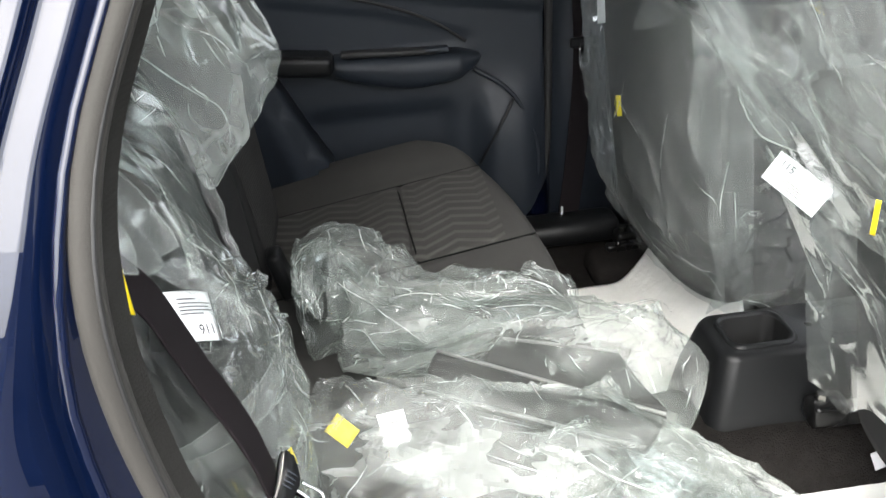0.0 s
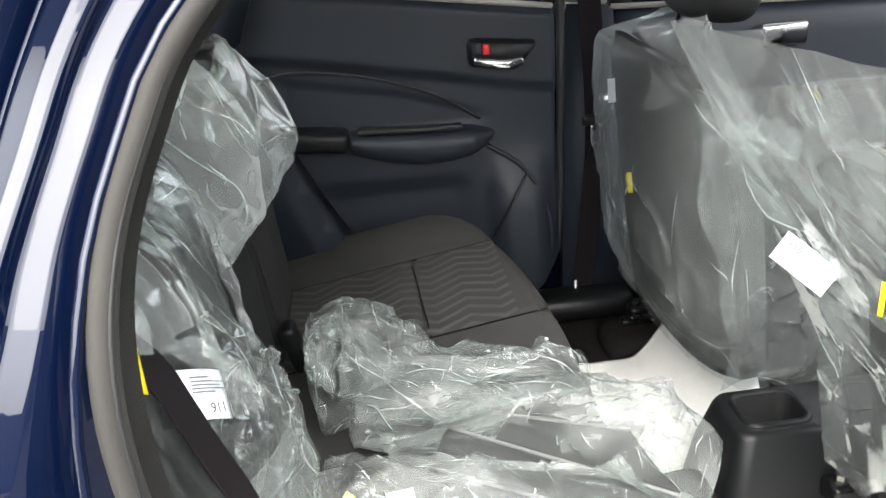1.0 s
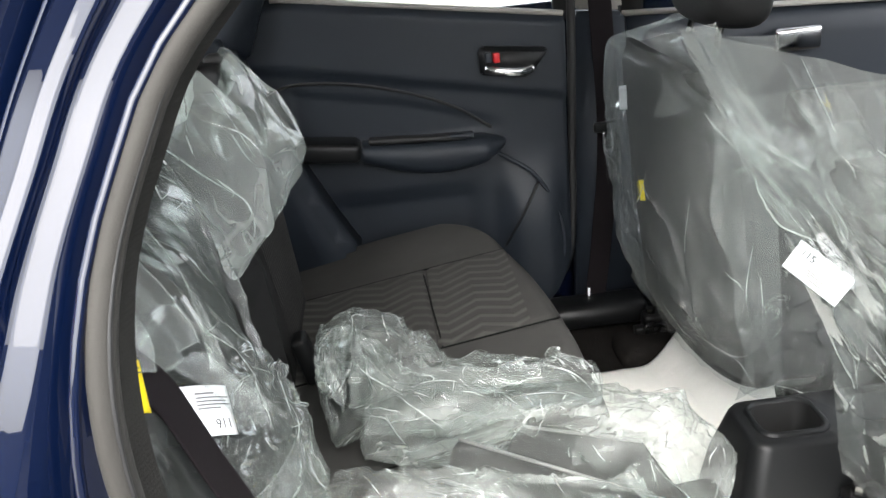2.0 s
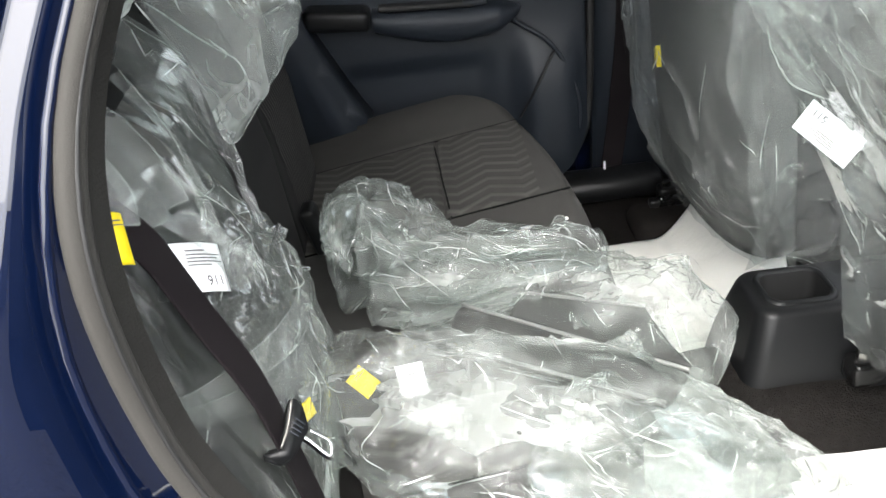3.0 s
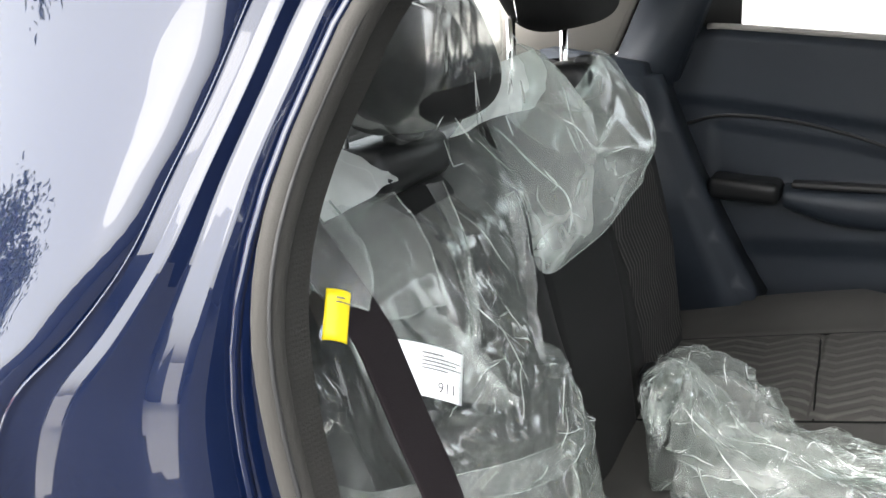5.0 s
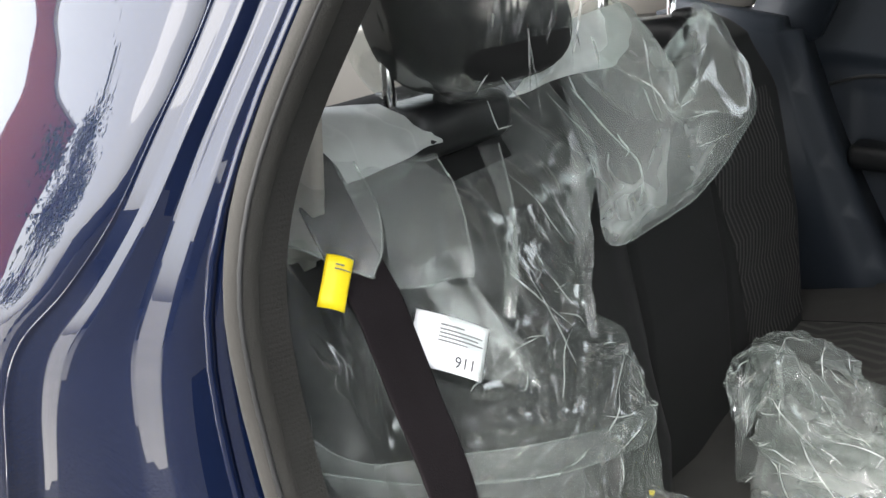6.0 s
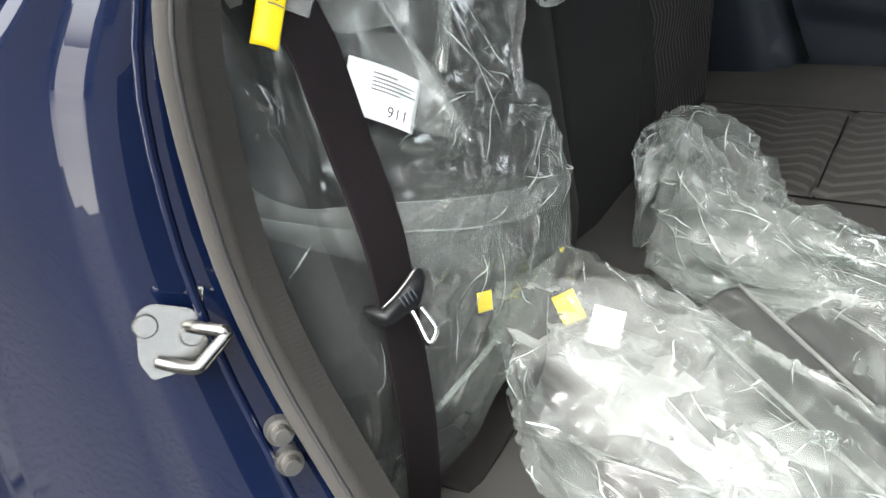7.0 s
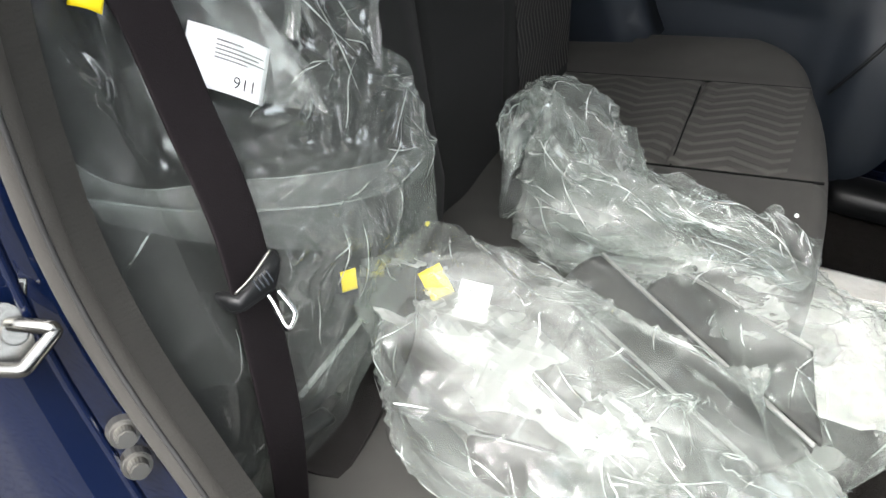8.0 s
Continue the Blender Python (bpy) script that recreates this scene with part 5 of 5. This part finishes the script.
part("gathered_fold", crinkle([(-0.012, -0.23, 1.056), (0.016, -0.264, 1.028), (0.038, -0.298, 1.0), (0.047, -0.309, 0.974), (0.058, -0.327, 0.942), (0.066, -0.336, 0.913), (0.07, -0.34, 0.893)], 0.018, 0.010, 3.0), FILM_ROLL, near_film)
part("gathered_fold", crinkle([(0.053, -0.466, 0.98), (0.066, -0.468, 0.962), (0.085, -0.471, 0.942), (0.106, -0.471, 0.92)], 0.011, 0.006, 6.0), FILM_ROLL, near_film)
part("gathered_fold", crinkle([(0.085, -0.36, 0.89), (0.08, -0.33, 0.875), (0.072, -0.29, 0.868)], 0.022, 0.010, 7.0), FILM_ROLL, near_film)
part("wire_seam", tube([(0.106, -0.52, 0.715), (0.106, -0.45, 0.72), (0.104, -0.399, 0.725), (0.1, -0.322, 0.72)], 0.0024, n=30, seg=8), FILM_MILKY, near_film)


BAG_RIM = smooth_line([(-0.03, -0.21, 1.12), (-0.02, -0.15, 1.146), (0.0, -0.11, 1.12), (0.035, -0.141, 1.082), (0.04, -0.099, 1.076), (0.03, -0.04, 1.128), (0.05, -0.01, 1.10), (0.098, -0.067, 1.04), (0.088, -0.076, 1.003), (0.06, -0.112, 0.953), (0.045, -0.187, 0.938), (0.033, -0.249, 0.939), (0.02, -0.243, 1.004), (-0.02, -0.217, 1.075), (-0.03, -0.21, 1.12)], 120)
BAG_HEART = Vector((0.08, -0.215, 1.045))


def far_bag(u, v):
    """A slack pouch: from its puffed heart out to its rim."""
    p = BAG_RIM[round(v * 120) % 120]
    out = BAG_HEART.lerp(p, u)
    return out + Vector((0.02 * math.sin(math.pi * u), 0, 0.004 * math.sin(3 * math.pi * u)))


def far_bag_sheet(u, v):
    p = Vector(far_bag(u, v))
    return p + Vector((0.9, 0, 0.2)) * ((0.022 * crumple(p, 7, 3.0) + 0.008 * crumple(p, 17, 5.0)) * (0.35 + 0.65 * ease(0, 0.5, u)))


def bag_place(u, v):
    a = 2 * math.pi * v
    return (0.14 * u * math.cos(a), 0.14 * u * math.sin(a))


bag = thing("headrest_film", "milky film bag pulled over the far headrest", "plastic film")
BAG_FOLDS = some_folds(26, 8, (-0.11, 0.11), (-0.11, 0.11), 0.5, 0.9, (0.03, 0.09), (0.003, 0.009), (0.006, 0.022))
BAG_FOLDS += some_folds(40, 9, (-0.13, 0.13), (-0.13, 0.13), 1.0, 1.2, (0.012, 0.04), (0.001, 0.004), (0.003, 0.01))
bag_sheet = sheet_part("main_sheet", creased(far_bag_sheet, (0.9, -0.1, 0.2), bag_place, BAG_FOLDS, 90, 120, closed_v=True, keep=0.4, wide=0.0008, sharp=0.9), FILM_MILKY, bag)
part("edge", tube([far_bag_sheet(1.0, k / 60) for k in range(61)], 0.0009, 0.0005, n=160, seg=6), FILM_MILKY, bag_sheet)
part("inner_sheet", film_sheet(lambda u, v: BAG_HEART.lerp(BAG_RIM[round(v * 120) % 120], 0.05 + 0.88 * u) - Vector((0.035 * (1 - u * u), 0, 0)), 60, 120, 0.02, 9, 6.0, (0.9, 0, 0.2)), FILM_TIGHT, bag)
part("tail", tube([(0.03, -0.208, 0.944), (0.034, -0.2, 0.94), (0.036, -0.195, 0.938), (0.035, -0.19, 0.931)], 0.0035, 0.0018, n=16, seg=8), FILM_MILKY, bag)


def head_bag(cx, cy, cz, rx, ry, rz, amp):
    def f(u, v):
        a, b = 2 * math.pi * v, math.pi * (u - 0.5)
        p = Vector((math.copysign(abs(math.cos(b) * math.cos(a)) ** 0.7, math.cos(a)) * rx, math.copysign(abs(math.cos(b) * math.sin(a)) ** 0.7, math.sin(a)) * ry, math.copysign(abs(math.sin(b)) ** 0.8, math.sin(b)) * rz))
        p += p * amp * crumple((p.x + cx, p.y + cy, p.z + cz), 9, cy * 9)
        return (cx + p.x, cy + p.y, cz + p.z)
    return surface(f, 70, 90, closed_v=True)


near_bag = thing("headrest_film", "clear film bag tight on the near headrest", "plastic film")
part("main_sheet", head_bag(-0.045, -0.325, 1.171, 0.07, 0.108, 0.096, 0.04), FILM_TIGHT, near_bag)
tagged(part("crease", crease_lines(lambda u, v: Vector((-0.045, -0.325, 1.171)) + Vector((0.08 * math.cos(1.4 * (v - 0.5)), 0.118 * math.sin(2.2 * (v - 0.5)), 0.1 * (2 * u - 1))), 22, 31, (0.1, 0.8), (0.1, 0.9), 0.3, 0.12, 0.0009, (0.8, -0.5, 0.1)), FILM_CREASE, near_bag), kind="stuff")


def front_film(cy, half, lean, z0, seed, label, taper=1.0, ztop=1.035, wrap=0.11, skew=0.0):
    t = thing("seat_film", label, "plastic film")

    def f(u, v):
        z = mixv(z0, ztop, u)
        a = math.pi * (v * 1.06 - 0.5)
        c, sn = math.cos(a), math.sin(a)
        k = 1 - taper * (0.3 * ease(0.88, 1.0, u) + 0.1 * ease(0.7, 0.95, u))
        x = lean(z) - 0.02 - 0.02 * math.sin(math.pi * u) * c + wrap * (1 - abs(c) ** 0.6)
        y = cy + math.copysign(abs(sn) ** 0.7, sn) * half * k
        x += skew * max(0, -0.1 - y)
        return (x + 0.10 * ease(0.93, 1.0, u) + 0.012 * ease(0.25, 0, u), cy + math.copysign(abs(sn) ** 0.7, sn) * half * k * (1.06 - 0.12 * ease(0.3, 0, u)), z + 0.02 * math.sin(5 * v) * ease(0.2, 0, u))

    def g(u, v):
        p = Vector(f(u, v))
        q = Vector((p.x * 1.0, p.y * 1.0, p.z * 0.3))
        a = math.pi * (v * 1.06 - 0.5)
        return p + Vector((-max(0.25, math.cos(a)), math.sin(a), 0)) * (0.012 * crumple(q, 11, seed) + (0.024 * crumple(p, 7, seed + 2) + 0.008 * crumple(p, 17, seed + 5)) * ease(0.7, 0.25, u))
    place = lambda u, v: (mixv(z0, ztop, u), (v - 0.5) * 2.6 * half)
    folds = some_folds(44, int(seed) + 1, (0.66, 1.02), (-1.3 * half, 1.3 * half), 0.0, 0.10, (0.06, 0.2), (0.001, 0.0045), (0.004, 0.018))
    folds += some_folds(100, int(seed) + 2, (0.47, 0.86), (-1.3 * half, 1.3 * half), 0.9, 0.7, (0.02, 0.08), (0.003, 0.010), (0.004, 0.016))
    sheet_part("main_sheet", creased(g, lambda u, v: (-max(0.25, math.cos(math.pi * (v * 1.06 - 0.5))), math.sin(math.pi * (v * 1.06 - 0.5)), 0), place, folds, 150, 170, keep=0.3, seed=3), FILM_FRONT, t)
    return t


far_front = front_film(0.34, 0.265, lean_far, 0.475, 3.0, "grey-clear film draped over the passenger seat back")
near_front = thing("seat_film", "grey-clear film draped over the driver seat back", "plastic film")


def nf(u, v):
    y = mixv(-0.24, -0.64, v)
    z0 = 0.60 + 0.01 * math.sin(30 * v) + 0.45 * max(0, -0.28 - y)
    z = mixv(z0, 1.13, u)
    return (near_rim(z) + 0.2 * (-0.24 - y) + 0.04 * ease(0.03, 0, v), y - 0.004 * math.sin(9 * z) * ease(0.2, 0, v), z)


def near_front_sheet(u, v):
    p = Vector(nf(u, v))
    q = Vector((p.x, p.y * 1.0, p.z * 0.4))
    return p + Vector((-1, 0, 0)) * ((0.15 + 0.85 * ease(0.0, 0.12, v)) if v < 0.12 else 1.0) * (0.016 * crumple(q, 9, 6.0) + 0.012 * crumple(p, 8, 8.0))


NF_FOLDS = some_folds(40, 12, (0.66, 1.1), (-0.62, -0.26), 0.25, 0.35, (0.03, 0.12), (0.002, 0.007), (0.004, 0.016))
NF_FOLDS += some_folds(40, 13, (0.64, 1.1), (-0.62, -0.26), 0.8, 1.0, (0.015, 0.05), (0.001, 0.005), (0.003, 0.012))
nfs = sheet_part("main_sheet", creased(near_front_sheet, (-1, 0, 0), lambda u, v: nf(u, v)[:0:-1], NF_FOLDS, 150, 130, keep=0.4, seed=2), FILM_FRONT, near_front)
part("edge", tube([near_front_sheet(k / 40, 0.0) for k in range(41)], 0.0009, 0.0005, n=120, seg=6), FILM_MILKY, nfs)


def far_side(u, v):
    z = mixv(0.49 + 0.02 * math.sin(9 * v), 0.98, u)
    p = Vector((lean_far(z) + 0.02 + 0.27 * v + 0.014 * math.sin(13 * z) * (1 - v) + 0.006 * math.sin(37 * z), 0.08 - 0.015 * math.sin(math.pi * v), z))
    q = Vector((p.x, p.y, p.z * 0.5))
    return p + Vector((-0.3, -1, 0)) * (0.035 * crumple(q, 10, 4.0) + 0.006 * crumple(p, 22, 5.0))


side = sheet_part("side_sheet", creased(far_side, (-0.3, -1, 0), lambda u, v: (mixv(0.49, 0.98, u), 0.27 * v), some_folds(60, 14, (0.5, 0.95), (0, 0.27), 0.6, 0.7, (0.02, 0.07), (0.002, 0.008), (0.004, 0.016)), 110, 90), FILM_FRONT, far_front)
part("top_flap", flap((0.62, 0.30, 1.04), (0.74, 0.12, 1.03), (0.72, 0.10, 0.98), (0.60, 0.20, 0.93), 0.02, 3.0), FILM_FLAP, far_front)
loose_flap(((0.50, -0.25, 1.05), (0.53, -0.36, 1.04), (0.60, -0.35, 0.92), (0.55, -0.26, 0.95)), 0.02, 2.0, near_front)
loose_flap(((0.52, -0.38, 1.08), (0.56, -0.56, 1.06), (0.64, -0.52, 0.86), (0.60, -0.36, 0.88)), 0.025, 6.0, near_front)


# ---- bagged mats and crumpled film lying on the bench ----
def heap(parent, axis, widths, heights, seed, mat, amp=0.045, scale=11, nu=190, nv=130, folds=330):
    """A long crumpled bag along a line on the cushion."""
    line = smooth_line(axis, 100)

    def f(u, v):
        k = u * 100
        i = min(int(k), 99)
        p = line[i].lerp(line[i + 1], k - i)
        d = line[min(i + 2, 100)] - line[max(i - 1, 0)]
        side = Vector((d.y, -d.x, 0)).normalized()
        n = len(widths) - 1
        j = min(int(u * n), n - 1)
        w = mixv(widths[j], widths[j + 1], ease(0, 1, u * n - j))
        h = mixv(heights[j], heights[j + 1], ease(0, 1, u * n - j))
        end = min(1, u / 0.07, (1 - u) / 0.07) ** 0.5
        a = 2 * math.pi * v
        q = p + side * (w * end * math.cos(a)) + Vector((0, 0, h * end * (0.5 + 0.5 * math.sin(a))))
        e = d.normalized()
        qq = q - e * (0.6 * q.dot(e))
        c = crumple(q, scale * 0.75, seed) * amp * 0.7 + crumple(qq, scale * 1.8, seed + 1.3) * amp * 0.5 + crumple(q, scale * 3.4, seed + 2.2) * amp * 0.16
        return q + (side * math.cos(a) + Vector((0, 0, max(0.15, math.sin(a))))) * c
    span = sum((line[k + 1] - line[k]).length for k in range(100))
    girth = 2.2 * (max(widths) + max(heights))
    big = min(1.0, girth / 0.5)

    def out(u, v):
        i = min(int(u * 100), 99)
        d = line[i + 1] - line[i]
        side = Vector((d.y, -d.x, 0)).normalized()
        return side * math.cos(2 * math.pi * v) + Vector((0, 0, max(0.15, math.sin(2 * math.pi * v))))
    made = some_folds(folds // 3, int(seed), (0, span), (0, girth), 0.0, 0.6, (0.02, 0.08), (0.004 * big, 0.012 * big), (0.004, 0.013))
    made += some_folds(folds, int(seed) + 40, (0, span), (0, girth), 0.0, 0.9, (0.006, 0.032), (0.0025 * big, 0.008 * big), (0.0022, 0.006))
    return sheet_part("film_layer", creased(f, out, lambda u, v: (u * span, v * girth), made, nu, nv, closed_v=True, keep=0.5, wide=0.0007, seed=int(seed), sharp=0.28), mat, parent)


bag1 = thing("film_bag", "crumpled clear film bag lying across the bench", "plastic film")
heap(bag1, [(0.082, -0.059, 0.597), (0.13, -0.033, 0.604), (0.179, -0.058, 0.612), (0.236, -0.084, 0.621), (0.32, -0.078, 0.635), (0.385, -0.085, 0.646), (0.43, -0.11, 0.650)], (0.048, 0.066, 0.056, 0.042, 0.044, 0.042, 0.036), (0.165, 0.165, 0.135, 0.09, 0.065, 0.05, 0.04), 2.0, FILM_HEAP, amp=0.036, scale=13.5)
heap(bag1, [(0.123, -0.095, 0.603), (0.2, -0.13, 0.615), (0.301, -0.15, 0.631), (0.395, -0.195, 0.646), (0.45, -0.25, 0.650), (0.495, -0.32, 0.61)], (0.04, 0.048, 0.056, 0.062, 0.07, 0.07), (0.12, 0.10, 0.08, 0.07, 0.06, 0.06), 4.0, FILM_HEAP, amp=0.036, scale=13.5)
for k, pts in enumerate(([(0.105, -0.101, 0.68), (0.095, -0.067, 0.725), (0.119, -0.023, 0.73), (0.154, -0.008, 0.693), (0.179, -0.034, 0.672)], [(0.083, -0.069, 0.679), (0.098, -0.034, 0.693), (0.14, -0.053, 0.709), (0.181, -0.076, 0.687), (0.228, -0.077, 0.672)], [(0.198, -0.047, 0.672), (0.26, -0.088, 0.676), (0.333, -0.084, 0.674), (0.411, -0.09, 0.669)])):
    heap(bag1, pts, (0.013, 0.022, 0.019, 0.016), (0.025, 0.03, 0.025, 0.016), 8.0 + k, FILM_DENSE, amp=0.024, scale=20, nu=70, nv=30, folds=40)
bag2 = thing("film_bag", "whitish crumpled film bag with tags inside", "plastic film")
heap(bag2, [(0.098, -0.31, 0.602), (0.145, -0.355, 0.612), (0.222, -0.406, 0.626), (0.329, -0.424, 0.643), (0.42, -0.44, 0.655), (0.50, -0.39, 0.62)], (0.048, 0.08, 0.112, 0.112, 0.125, 0.104), (0.15, 0.15, 0.125, 0.095, 0.075, 0.06), 5.0, FILM_HEAP, amp=0.036, scale=13.5)
heap(bag2, [(0.283, -0.433, 0.66), (0.375, -0.453, 0.665), (0.49, -0.40, 0.625)], (0.064, 0.096, 0.08), (0.05, 0.045, 0.045), 7.0, FILM_DENSE, amp=0.028, scale=14)

# bagged mats
MAT = material("grey_needle_felt", (0.045, 0.045, 0.044), rough=0.95, spec=0.1, var=0.2, scale=40, bump=0.6, bscale=500)
GREYPIPE = material("grey_piping", (0.17, 0.17, 0.165), rough=0.7, var=0.2, scale=40)


def bagged_mat(corners, label, edges):
    A, B, C, D = (Vector(p) for p in corners)

    def f(u, v):
        return A.lerp(B, u).lerp(D.lerp(C, u), v) + Vector((0, 0, 0.012 * math.sin(2.6 * u + 1) * math.sin(math.pi * v)))
    m = tagged(part("bagged_mat", surface(f, 40, 16, behind=(0, 0, -0.006)), MAT), label, "floor mat")
    for v in edges:
        part("piping", tube([f(k / 10, v) + Vector((0, 0, 0.002)) for k in range(11)], 0.0022, n=40, seg=8), GREYPIPE, m, "pale piping")


bagged_mat([(0.241, -0.20, 0.684), (0.453, -0.368, 0.69), (0.417, -0.41, 0.69), (0.218, -0.269, 0.683)], "dark piped mat folded inside the film", (0.0, 1.0))
bagged_mat([(0.321, -0.18, 0.675), (0.443, -0.244, 0.682), (0.46, -0.352, 0.684), (0.292, -0.224, 0.678)], "dark mat with a bent edge inside the film", (0.0,))

bridge = [Vector((0.192, -0.135, 0.692)), Vector((0.48, -0.29, 0.692)), Vector((0.46, -0.43, 0.70)), Vector((0.165, -0.285, 0.70))]
part("film_layer", film_sheet(lambda u, v: bridge[0].lerp(bridge[1], v).lerp(bridge[3].lerp(bridge[2], v), u) + Vector((0, 0, 0.012 * math.sin(math.pi * u))), 70, 140, 0.03, 12, 6.0, (0, 0, 1)), FILM_TIGHT, bag1)
